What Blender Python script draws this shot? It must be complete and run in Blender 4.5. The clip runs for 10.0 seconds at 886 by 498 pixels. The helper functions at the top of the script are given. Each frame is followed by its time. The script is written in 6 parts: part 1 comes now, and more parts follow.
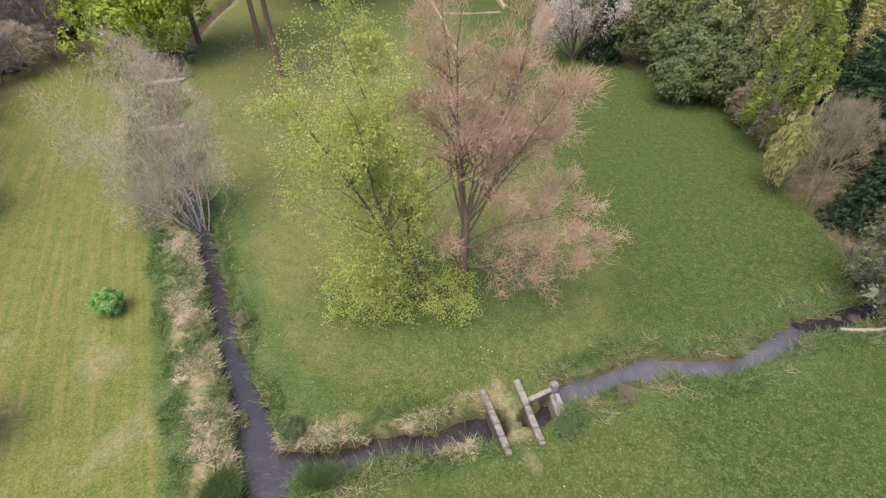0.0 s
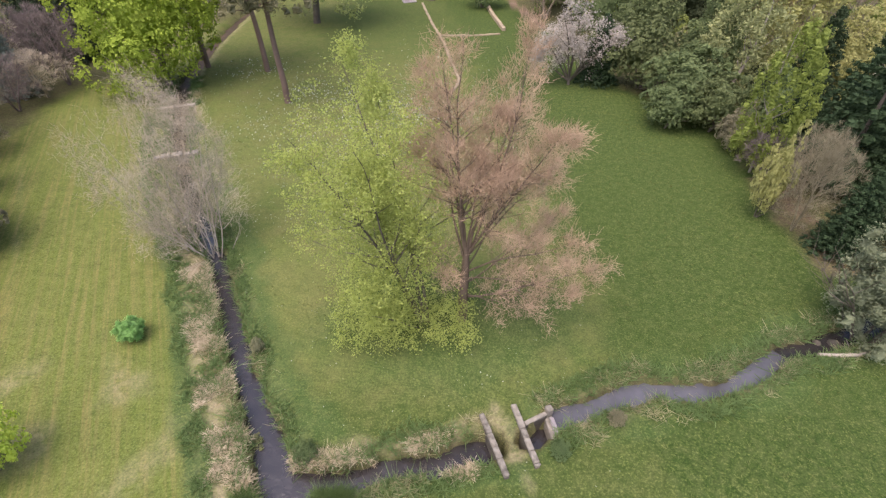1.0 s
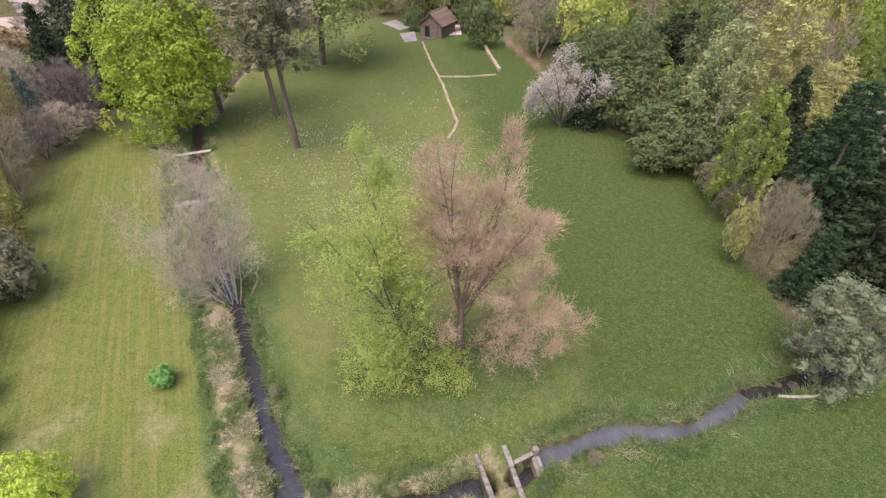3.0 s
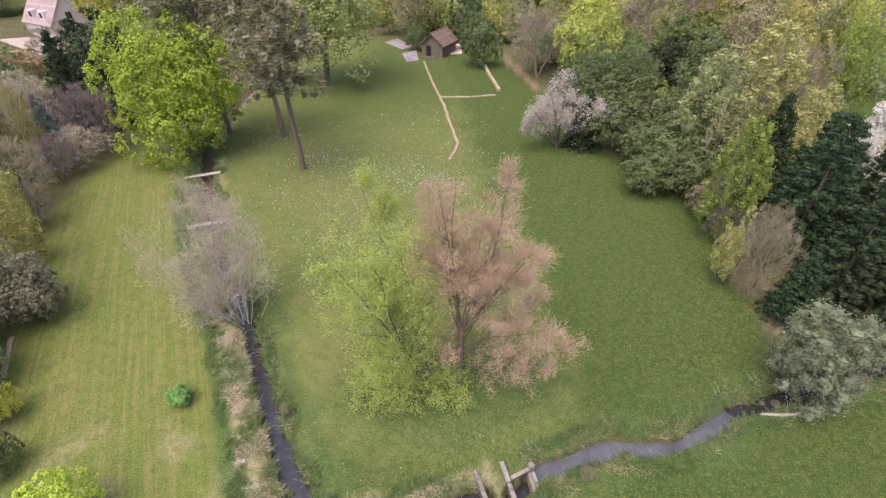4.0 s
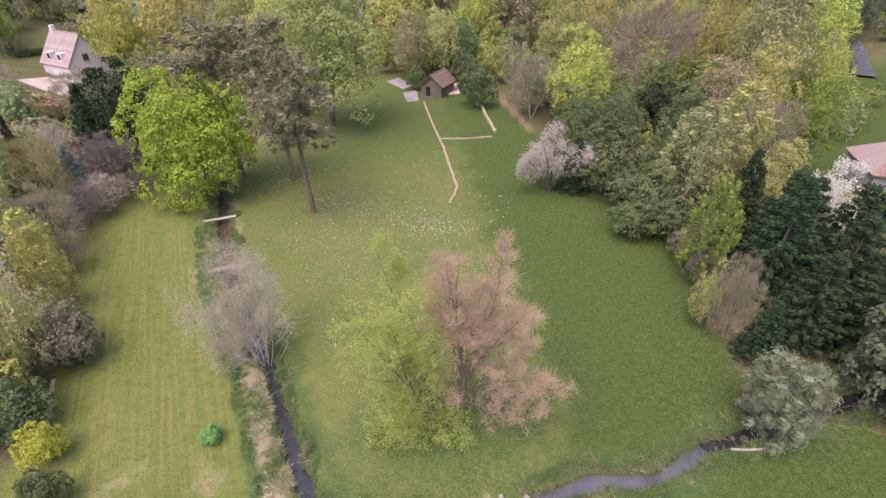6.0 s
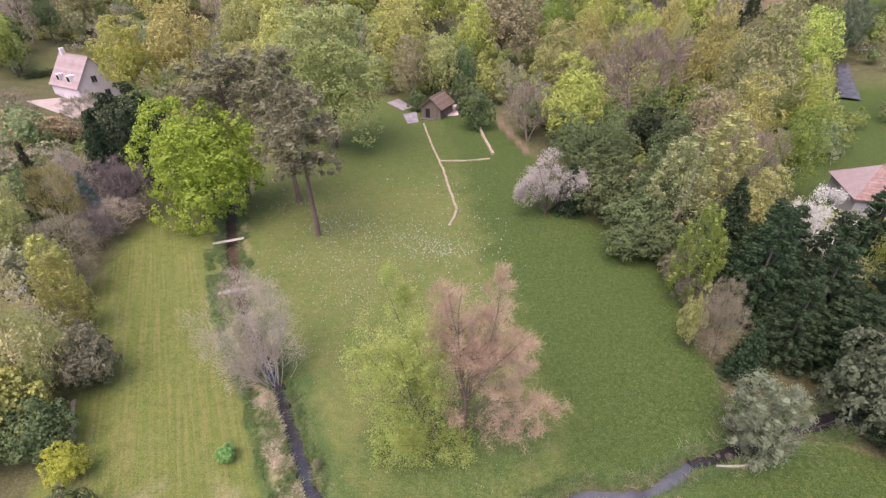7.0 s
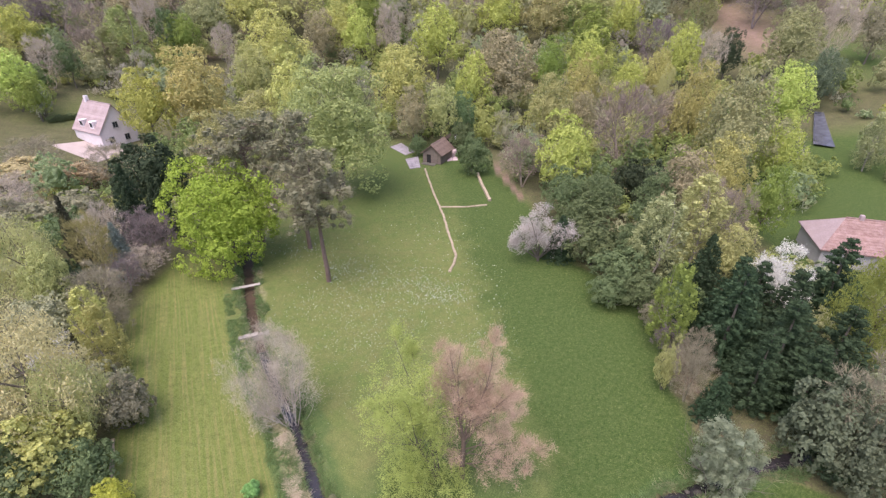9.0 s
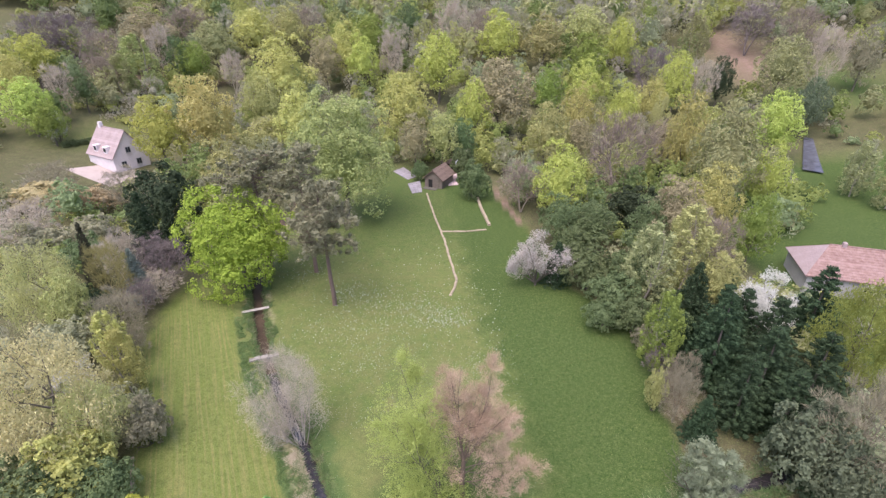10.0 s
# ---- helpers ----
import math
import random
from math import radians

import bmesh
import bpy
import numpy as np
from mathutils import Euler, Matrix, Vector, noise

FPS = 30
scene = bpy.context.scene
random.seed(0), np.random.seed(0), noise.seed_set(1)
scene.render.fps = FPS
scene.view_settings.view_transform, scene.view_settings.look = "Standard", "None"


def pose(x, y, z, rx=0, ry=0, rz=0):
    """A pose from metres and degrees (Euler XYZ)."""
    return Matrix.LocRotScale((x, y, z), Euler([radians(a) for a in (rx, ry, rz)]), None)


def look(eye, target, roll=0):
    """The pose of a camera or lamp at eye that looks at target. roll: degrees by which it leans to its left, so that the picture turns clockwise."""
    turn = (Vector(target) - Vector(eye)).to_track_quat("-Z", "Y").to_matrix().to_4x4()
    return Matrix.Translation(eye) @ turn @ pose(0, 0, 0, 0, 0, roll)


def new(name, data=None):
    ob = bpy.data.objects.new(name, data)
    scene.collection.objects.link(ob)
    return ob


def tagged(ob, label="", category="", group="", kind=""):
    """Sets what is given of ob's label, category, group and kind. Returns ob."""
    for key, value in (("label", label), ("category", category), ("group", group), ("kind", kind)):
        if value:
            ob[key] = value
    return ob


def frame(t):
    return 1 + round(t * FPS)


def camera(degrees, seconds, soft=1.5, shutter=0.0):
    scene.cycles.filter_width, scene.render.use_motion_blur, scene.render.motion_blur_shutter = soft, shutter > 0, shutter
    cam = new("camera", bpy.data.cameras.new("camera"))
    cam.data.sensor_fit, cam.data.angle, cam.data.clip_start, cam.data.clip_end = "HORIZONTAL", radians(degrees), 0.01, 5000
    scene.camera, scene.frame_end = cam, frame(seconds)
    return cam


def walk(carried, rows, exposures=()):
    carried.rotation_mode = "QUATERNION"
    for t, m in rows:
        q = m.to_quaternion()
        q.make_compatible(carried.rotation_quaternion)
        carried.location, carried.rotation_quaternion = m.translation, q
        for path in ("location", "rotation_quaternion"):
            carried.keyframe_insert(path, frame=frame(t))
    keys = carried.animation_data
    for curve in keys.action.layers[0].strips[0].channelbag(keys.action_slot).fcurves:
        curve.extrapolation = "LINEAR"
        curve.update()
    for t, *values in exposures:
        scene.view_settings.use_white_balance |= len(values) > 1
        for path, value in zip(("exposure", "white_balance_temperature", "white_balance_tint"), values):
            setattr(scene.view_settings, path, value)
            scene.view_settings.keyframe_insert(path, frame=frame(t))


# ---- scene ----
cam = camera(86.4, 10.0, 1.35)
PATH = [
    (0, (-0.90, -11.17, 16.20), (-1.585, 11.892, -2.976), 0.23),
    (0.5, (-0.92, -11.35, 17.09), (-1.668, 11.858, -1.907), 0.10),
    (1, (-0.92, -11.55, 17.93), (-1.682, 11.811, -0.880), 0.02),
    (1.5, (-0.89, -11.78, 18.81), (-1.681, 11.748, 0.213), -0.08),
    (2, (-0.85, -12.03, 19.65), (-1.653, 11.663, 1.263), -0.22),
    (2.5, (-0.76, -12.22, 20.47), (-1.579, 11.602, 2.246), -0.35),
    (4, (-0.63, -13.22, 23.13), (-1.600, 11.072, 5.550), -0.66),
    (4.5, (-0.69, -13.59, 24.00), (-1.647, 10.857, 6.642), -0.69),
    (5, (-0.79, -14.02, 25.02), (-1.741, 10.625, 7.942), -0.73),
    (5.5, (-0.84, -14.43, 26.00), (-1.732, 10.381, 9.164), -0.67),
    (7, (-1.26, -16.08, 29.13), (-1.908, 9.329, 13.191), -0.38),
    (7.5, (-1.26, -16.76, 30.22), (-1.916, 8.853, 14.610), -0.33),
    (8, (-1.28, -17.50, 31.45), (-1.928, 8.312, 16.176), -0.30),
    (8.5, (-1.34, -18.32, 32.74), (-1.942, 7.692, 17.808), -0.15),
    (9, (-1.40, -19.05, 34.04), (-1.981, 7.189, 19.503), -0.08),
    (9.5, (-1.45, -19.92, 35.22), (-2.049, 6.542, 21.109), 0.03),
    (10, (-1.44, -21.11, 36.49), (-2.069, 5.623, 22.898), 0.01),
]
walk(cam, [(t, look(eye, target, roll)) for t, eye, target, roll in PATH], [(0.0, 1.08, 6600, 20), (5.0, 1.1, 6500, 24), (7.5, 1.12, 6350, 29), (10.0, 1.24, 5980, 22)])

# ---- sky and sun: a bright, hazy overcast day ----
world = bpy.data.worlds.new("sky")
scene.world = world
world.use_nodes = True
wn = world.node_tree.nodes
sky = wn.new("ShaderNodeTexSky")
sky.sky_type = "NISHITA"
sky.sun_disc = False
sky.sun_elevation = radians(67)
sky.sun_rotation = radians(215)
sky.air_density, sky.dust_density, sky.ozone_density = 1.0, 4.0, 0.6
wn["Background"].inputs["Strength"].default_value = 0.15
world.node_tree.links.new(sky.outputs[0], wn["Background"].inputs[0])
sun_data = bpy.data.lights.new("sun", "SUN")
sun_data.energy, sun_data.angle, sun_data.color = 1.2, radians(60), (1.0, 0.95, 0.88)
sun = new("sun", sun_data)
sun.matrix_world = look((-16, -24, 67), (0, 0, 0))

# ---- materials ----


class Nodes:
    """A material's node tree, with short calls for the nodes used here."""

    def __init__(self, name, roughness=0.8, metallic=0.0, specular=0.3):
        self.mat = bpy.data.materials.new(name)
        self.mat.use_nodes = True
        self.tree = self.mat.node_tree
        self.bsdf = self.tree.nodes["Principled BSDF"]
        self.bsdf.inputs["Roughness"].default_value = roughness
        self.bsdf.inputs["Metallic"].default_value = metallic
        self.bsdf.inputs["Specular IOR Level"].default_value = specular

    def add(self, kind, **values):
        node = self.tree.nodes.new(kind)
        for key, value in values.items():
            node.inputs[key].default_value = value
        return node

    def link(self, a, b):
        self.tree.links.new(a, b)

    def coords(self):
        return self.add("ShaderNodeTexCoord").outputs["Object"]

    def noise(self, scale, detail=4.0, rough=0.55, at=None):
        n = self.add("ShaderNodeTexNoise", Scale=scale, Detail=detail, Roughness=rough)
        self.link(at or self.coords(), n.inputs["Vector"])
        return n.outputs["Fac"]

    def ramp(self, fac, lo, hi):
        n = self.add("ShaderNodeMapRange")
        n.inputs["From Min"].default_value, n.inputs["From Max"].default_value = lo, hi
        self.link(fac, n.inputs["Value"])
        return n.outputs["Result"]

    def mix(self, fac, a, b, mode="MIX"):
        n = self.tree.nodes.new("ShaderNodeMix")
        n.data_type, n.blend_type = "RGBA", mode
        for socket, value in ((n.inputs[0], fac), (n.inputs[6], a), (n.inputs[7], b)):
            if isinstance(value, (int, float)):
                socket.default_value = value
            elif isinstance(value, tuple):
                socket.default_value = (*value, 1)
            else:
                self.link(value, socket)
        return n.outputs[2]

    def times(self, a, b):
        n = self.tree.nodes.new("ShaderNodeMath")
        n.operation = "MULTIPLY"
        for socket, value in ((n.inputs[0], a), (n.inputs[1], b)):
            if isinstance(value, (int, float)):
                socket.default_value = value
            else:
                self.link(value, socket)
        return n.outputs[0]

    def bump(self, height, strength, distance):
        n = self.add("ShaderNodeBump", Strength=strength, Distance=distance)
        self.link(height, n.inputs["Height"])
        self.link(n.outputs[0], self.bsdf.inputs["Normal"])

    def colour(self, socket):
        self.link(socket, self.bsdf.inputs["Base Color"])
        return self


def leaf_material(name, dark, light, see_through=0.42, spread=0.06, warm=(2.1, 1.9, 1.9)):
    """Foliage: every leaf and every tree a little different, light passing through."""
    dark, light = (tuple(0.92 * v * w + 0.08 * c[1] * w for v, w in zip(c, warm)) for c in (dark, light))
    n = Nodes(name, 0.65, 0, 0.12)
    island = n.add("ShaderNodeNewGeometry").outputs["Random Per Island"]
    each = n.add("ShaderNodeObjectInfo").outputs["Random"]
    base = n.mix(n.ramp(island, -0.6, 1.4), dark, light)
    patch = n.ramp(n.noise(0.45, 3), 0.35, 0.65)
    base = n.mix(n.times(patch, 0.45), base, light)
    # mottled darkening that puts the shade between leaves into the colour
    gap_shade = n.ramp(n.noise(3.2, 5, 0.7), 0.52, 0.34)
    base = n.mix(n.times(gap_shade, 0.3), base, n.mix(0.5, base, tuple(0.4 * v for v in dark)))
    n.bump(n.noise(2.6, 4, 0.6), 0.7, 0.15)
    hue = n.add("ShaderNodeHueSaturation")
    shift = n.add("ShaderNodeMapRange")
    n.link(each, shift.inputs["Value"])
    shift.inputs["To Min"].default_value, shift.inputs["To Max"].default_value = 0.5 - spread * 0.35, 0.5 + spread * 0.35
    n.link(shift.outputs[0], hue.inputs["Hue"])
    value = n.add("ShaderNodeMapRange")
    n.link(each, value.inputs["Value"])
    value.inputs["To Min"].default_value, value.inputs["To Max"].default_value = 1 - spread * 2.5, 1 + spread * 2.5
    n.link(value.outputs[0], hue.inputs["Value"])
    n.link(base, hue.inputs["Color"])
    n.colour(hue.outputs[0])
    glow = n.add("ShaderNodeBsdfTranslucent")
    n.link(hue.outputs[0], glow.inputs["Color"])
    blend = n.add("ShaderNodeMixShader", Fac=see_through)
    n.link(n.bsdf.outputs[0], blend.inputs[1])
    n.link(glow.outputs[0], blend.inputs[2])
    n.link(blend.outputs[0], n.tree.nodes["Material Output"].inputs["Surface"])
    return n.mat


def plain_material(name, a, b, scale=4.0, roughness=0.8, bump=0.3, distance=0.01, fine=None):
    """A mottled, slightly rough surface between two colours."""
    n = Nodes(name, roughness)
    large = n.ramp(n.noise(scale), 0.3, 0.7)
    small = n.ramp(n.noise(fine or scale * 9, 5), 0.3, 0.7)
    col = n.mix(large, a, b)
    col = n.mix(n.times(small, 0.5), col, tuple(0.55 * v for v in a))
    each = n.add("ShaderNodeObjectInfo").outputs["Random"]
    col = n.mix(n.times(each, 0.35), col, tuple(min(1, 1.25 * v) for v in b))
    n.bump(small, bump, distance)
    return n.colour(col).mat


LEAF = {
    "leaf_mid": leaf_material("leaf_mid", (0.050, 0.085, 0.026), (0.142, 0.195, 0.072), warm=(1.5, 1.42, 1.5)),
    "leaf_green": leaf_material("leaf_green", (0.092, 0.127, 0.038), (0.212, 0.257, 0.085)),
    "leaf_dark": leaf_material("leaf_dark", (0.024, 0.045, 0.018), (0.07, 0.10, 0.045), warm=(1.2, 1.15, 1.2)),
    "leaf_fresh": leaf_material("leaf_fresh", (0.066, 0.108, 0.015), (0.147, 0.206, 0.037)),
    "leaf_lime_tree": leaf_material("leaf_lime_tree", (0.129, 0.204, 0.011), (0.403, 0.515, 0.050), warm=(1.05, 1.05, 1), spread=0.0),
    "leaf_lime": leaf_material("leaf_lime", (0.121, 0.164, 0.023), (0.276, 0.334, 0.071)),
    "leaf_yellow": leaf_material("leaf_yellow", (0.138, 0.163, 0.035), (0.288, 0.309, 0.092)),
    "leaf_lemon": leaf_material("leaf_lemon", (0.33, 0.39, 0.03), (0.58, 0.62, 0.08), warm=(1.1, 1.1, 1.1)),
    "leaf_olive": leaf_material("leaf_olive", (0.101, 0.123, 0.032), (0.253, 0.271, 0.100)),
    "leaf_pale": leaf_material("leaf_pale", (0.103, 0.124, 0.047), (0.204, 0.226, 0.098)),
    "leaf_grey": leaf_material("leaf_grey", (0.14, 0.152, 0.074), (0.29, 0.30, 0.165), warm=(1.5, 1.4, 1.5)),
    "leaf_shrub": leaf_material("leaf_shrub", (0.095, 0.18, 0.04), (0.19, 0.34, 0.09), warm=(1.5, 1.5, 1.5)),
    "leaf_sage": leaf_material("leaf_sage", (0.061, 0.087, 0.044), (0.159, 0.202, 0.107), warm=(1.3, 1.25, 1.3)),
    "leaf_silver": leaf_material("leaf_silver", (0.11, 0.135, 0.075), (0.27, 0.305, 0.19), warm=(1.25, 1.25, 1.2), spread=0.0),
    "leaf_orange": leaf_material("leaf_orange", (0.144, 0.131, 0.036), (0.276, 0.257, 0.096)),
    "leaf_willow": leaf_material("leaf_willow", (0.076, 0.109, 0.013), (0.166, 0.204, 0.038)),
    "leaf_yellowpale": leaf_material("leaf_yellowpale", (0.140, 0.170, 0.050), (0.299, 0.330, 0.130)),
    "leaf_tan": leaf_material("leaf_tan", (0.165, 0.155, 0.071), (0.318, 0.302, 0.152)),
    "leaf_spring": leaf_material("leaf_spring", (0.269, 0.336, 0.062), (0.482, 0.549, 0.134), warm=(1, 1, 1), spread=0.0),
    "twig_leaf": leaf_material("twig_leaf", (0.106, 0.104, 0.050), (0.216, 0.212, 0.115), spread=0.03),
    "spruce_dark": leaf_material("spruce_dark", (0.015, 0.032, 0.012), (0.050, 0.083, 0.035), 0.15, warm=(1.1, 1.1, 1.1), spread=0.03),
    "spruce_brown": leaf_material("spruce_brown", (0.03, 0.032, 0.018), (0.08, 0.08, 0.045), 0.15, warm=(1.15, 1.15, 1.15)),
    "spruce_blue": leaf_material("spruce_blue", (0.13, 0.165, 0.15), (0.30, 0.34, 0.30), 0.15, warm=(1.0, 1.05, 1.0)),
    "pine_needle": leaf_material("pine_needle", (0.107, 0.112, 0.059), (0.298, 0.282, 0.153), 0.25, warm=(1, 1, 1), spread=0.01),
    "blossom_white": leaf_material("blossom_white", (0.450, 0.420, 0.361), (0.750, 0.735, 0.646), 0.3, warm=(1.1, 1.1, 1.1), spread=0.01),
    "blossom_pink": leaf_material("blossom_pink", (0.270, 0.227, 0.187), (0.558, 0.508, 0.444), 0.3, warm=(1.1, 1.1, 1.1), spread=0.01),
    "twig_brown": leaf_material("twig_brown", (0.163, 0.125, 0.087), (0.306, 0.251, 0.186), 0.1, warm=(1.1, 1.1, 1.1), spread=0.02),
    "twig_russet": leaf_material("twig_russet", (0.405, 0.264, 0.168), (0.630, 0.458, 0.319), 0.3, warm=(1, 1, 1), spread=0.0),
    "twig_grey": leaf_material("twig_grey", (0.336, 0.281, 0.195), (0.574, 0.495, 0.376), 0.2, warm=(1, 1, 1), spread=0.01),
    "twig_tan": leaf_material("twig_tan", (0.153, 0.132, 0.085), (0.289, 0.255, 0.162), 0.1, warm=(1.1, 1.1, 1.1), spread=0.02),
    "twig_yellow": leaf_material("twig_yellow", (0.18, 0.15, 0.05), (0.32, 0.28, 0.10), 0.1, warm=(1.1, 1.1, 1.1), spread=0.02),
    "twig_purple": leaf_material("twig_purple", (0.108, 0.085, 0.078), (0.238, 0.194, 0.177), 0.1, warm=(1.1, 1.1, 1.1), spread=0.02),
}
BARK = plain_material("bark", (0.10, 0.085, 0.065), (0.17, 0.145, 0.115), 1.5, 0.9, 0.6, 0.03)
BARK_PINE = plain_material("bark_pine", (0.13, 0.09, 0.07), (0.20, 0.145, 0.115), 1.2, 0.9, 0.6, 0.03)
BARK_PALE = plain_material("bark_pale", (0.27, 0.235, 0.19), (0.42, 0.375, 0.315), 1.2, 0.8, 0.4, 0.02)
BARK_WARM = plain_material("bark_warm", (0.10, 0.075, 0.055), (0.19, 0.14, 0.105), 1.2, 0.9, 0.5, 0.02)
STONE = plain_material("weathered_stone", (0.13, 0.115, 0.09), (0.40, 0.365, 0.31), 5.0, 0.9, 0.8, 0.03)
STONE_DARK = plain_material("damp_stone", (0.07, 0.062, 0.05), (0.14, 0.125, 0.10), 3.0, 0.9, 0.7, 0.03)
PAVING = plain_material("pale_paving", (0.21, 0.185, 0.185), (0.32, 0.29, 0.295), 1.2, 0.85, 0.3, 0.01)
TIMBER = plain_material("grey_timber", (0.13, 0.105, 0.08), (0.22, 0.18, 0.145), 2.0, 0.85, 0.4, 0.01)
TIMBER_PALE = plain_material("bleached_timber", (0.34, 0.29, 0.24), (0.48, 0.43, 0.37), 2.0, 0.85, 0.4, 0.01)
SHINGLE = plain_material("brown_shingle", (0.13, 0.09, 0.065), (0.21, 0.15, 0.115), 2.0, 0.9, 0.5, 0.01)
ROOF_TILE = plain_material("red_clay_tile", (0.19, 0.105, 0.085), (0.36, 0.245, 0.21), 1.8, 0.85, 0.8, 0.04)
ROOF_PINK = plain_material("faded_pink_tile", (0.28, 0.21, 0.195), (0.38, 0.30, 0.285), 0.6, 0.85, 0.5, 0.02)
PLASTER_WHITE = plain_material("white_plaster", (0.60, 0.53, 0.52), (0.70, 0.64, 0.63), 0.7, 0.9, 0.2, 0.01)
PLASTER_GREY = plain_material("grey_plaster", (0.34, 0.32, 0.30), (0.44, 0.42, 0.395), 0.7, 0.9, 0.2, 0.01)
# near-black slab colour that stands for the unlit inside of an opening
DARK_HOLE = plain_material("dark_interior", (0.015, 0.014, 0.012), (0.03, 0.028, 0.025), 2.0, 0.9)
METAL_WHITE = plain_material("painted_metal", (0.62, 0.64, 0.68), (0.75, 0.77, 0.80), 2.0, 0.4, 0.1)
REED = plain_material("dry_reed", (0.52, 0.44, 0.30), (0.72, 0.63, 0.46), 0.8, 0.9, 0.2, 0.01)
SEDGE = leaf_material("sedge", (0.07, 0.125, 0.028), (0.18, 0.25, 0.075), 0.3, warm=(1, 1, 1))
NETTLE = leaf_material("nettle", (0.075, 0.135, 0.035), (0.19, 0.265, 0.085), 0.3, warm=(1, 1, 1))
STRAW = leaf_material("dead_grass", (0.24, 0.22, 0.11), (0.46, 0.41, 0.24), 0.3, warm=(1, 1, 1))
GRASS_TUFT = leaf_material("grass_tuft", (0.101, 0.148, 0.031), (0.218, 0.246, 0.078), 0.3, warm=(1, 1, 1))
FLOWER = leaf_material("daisy", (0.40, 0.42, 0.34), (0.62, 0.63, 0.56), 0.2, warm=(1, 1, 1))


def glass_material():
    n = Nodes("window_glass", 0.08, 0, 0.5)
    n.bsdf.inputs["Base Color"].default_value = (0.03, 0.035, 0.04, 1)
    return n.mat


GLASS = glass_material()


def water_material(name, tint, ripple, gloss=0.25, roughness=0.06):
    n = Nodes(name, roughness, 0, gloss)
    silt = n.ramp(n.noise(0.7, 4), 0.35, 0.7)
    n.colour(n.mix(silt, tint, tuple(1.9 * v for v in tint)))
    n.bump(n.noise(4.0, 5, 0.65), ripple, 0.05)
    return n.mat


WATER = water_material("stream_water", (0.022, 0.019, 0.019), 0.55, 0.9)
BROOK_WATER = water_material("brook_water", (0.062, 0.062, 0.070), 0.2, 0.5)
DITCH_BROWN = water_material("dark_ditch_brown", (0.048, 0.034, 0.022), 0.6, 0.12, 0.5)


def grass_material():
    """Meadow and mown lawn: three shades, dry and lush strips, bare soil, mowing lines."""
    n = Nodes("meadow", 0.95, 0, 0.15)
    zone = n.add("ShaderNodeVertexColor")
    zone.layer_name = "zone"
    split = n.add("ShaderNodeSeparateColor")
    n.link(zone.outputs["Color"], split.inputs[0])
    dry, lush, soil = split.outputs
    kind = n.add("ShaderNodeVertexColor")
    kind.layer_name = "sward"
    part_ = n.add("ShaderNodeSeparateColor")
    n.link(kind.outputs["Color"], part_.inputs[0])
    mown, shade_green, red = part_.outputs
    wide, mid, fine = n.ramp(n.noise(0.09, 3), 0.35, 0.65), n.ramp(n.noise(0.55, 4), 0.3, 0.7), n.ramp(n.noise(6.0, 6, 0.7), 0.25, 0.75)
    col = n.mix(wide, (0.090, 0.138, 0.028), (0.135, 0.168, 0.044))
    col = n.mix(n.times(mid, 0.6), col, (0.205, 0.178, 0.075))
    col = n.mix(shade_green, col, n.mix(n.times(mid, 0.5), (0.033, 0.070, 0.012), (0.050, 0.080, 0.017)))
    # mown lawn with faint lines along the mower's way
    turn = n.add("ShaderNodeMapping")
    turn.inputs["Rotation"].default_value = (0, 0, radians(-28.5))
    n.link(n.coords(), turn.inputs["Vector"])
    lines = n.add("ShaderNodeTexWave", Scale=0.8, Distortion=1.6, Detail=3.0)
    n.link(turn.outputs[0], lines.inputs["Vector"])
    stretch = n.add("ShaderNodeMapping")
    stretch.inputs["Scale"].default_value = (3.6, 0.09, 1)
    n.link(turn.outputs[0], stretch.inputs["Vector"])
    swath = n.add("ShaderNodeTexNoise", Scale=1.0, Detail=5.0, Roughness=0.65)
    n.link(stretch.outputs[0], swath.inputs["Vector"])
    swath = n.ramp(swath.outputs["Fac"], 0.46, 0.64)
    lawn = n.mix(n.times(lines.outputs["Fac"], 0.35), (0.126, 0.164, 0.032), (0.178, 0.190, 0.048))
    lawn = n.mix(n.times(mid, 0.4), lawn, (0.130, 0.162, 0.036))
    lawn = n.mix(n.times(swath, 0.55), lawn, (0.28, 0.222, 0.09))
    col = n.mix(mown, col, lawn)
    worn = n.ramp(n.noise(1.7, 5, 0.65), 0.33, 0.55)
    col = n.mix(n.times(dry, worn), col, (0.40, 0.33, 0.21))
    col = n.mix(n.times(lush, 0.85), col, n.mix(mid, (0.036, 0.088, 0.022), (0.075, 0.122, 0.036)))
    col = n.mix(soil, col, n.mix(mid, (0.070, 0.060, 0.034), (0.120, 0.098, 0.058)))
    col = n.mix(red, col, n.mix(mid, (0.23, 0.125, 0.11), (0.31, 0.185, 0.17)))
    streak = n.ramp(n.noise(2.6, 5, 0.75), 0.42, 0.72)
    col = n.mix(n.times(streak, 0.55), col, n.mix(0.5, col, (0.30, 0.31, 0.12)))
    clump = n.ramp(n.noise(1.35, 6, 0.75), 0.54, 0.34)
    col = n.mix(n.times(clump, 0.9), col, n.mix(0.45, col, (0.045, 0.085, 0.018)))
    col = n.mix(n.times(fine, 0.75), col, n.mix(0.6, col, (0.02, 0.03, 0.008)))
    blades = n.noise(11.0, 5, 0.85)
    col = n.mix(n.times(n.ramp(blades, 0.52, 0.68), 0.7), col, n.mix(0.65, col, (0.34, 0.37, 0.11)))
    col = n.mix(n.times(n.ramp(blades, 0.48, 0.32), 0.9), col, n.mix(0.65, col, (0.02, 0.035, 0.008)))
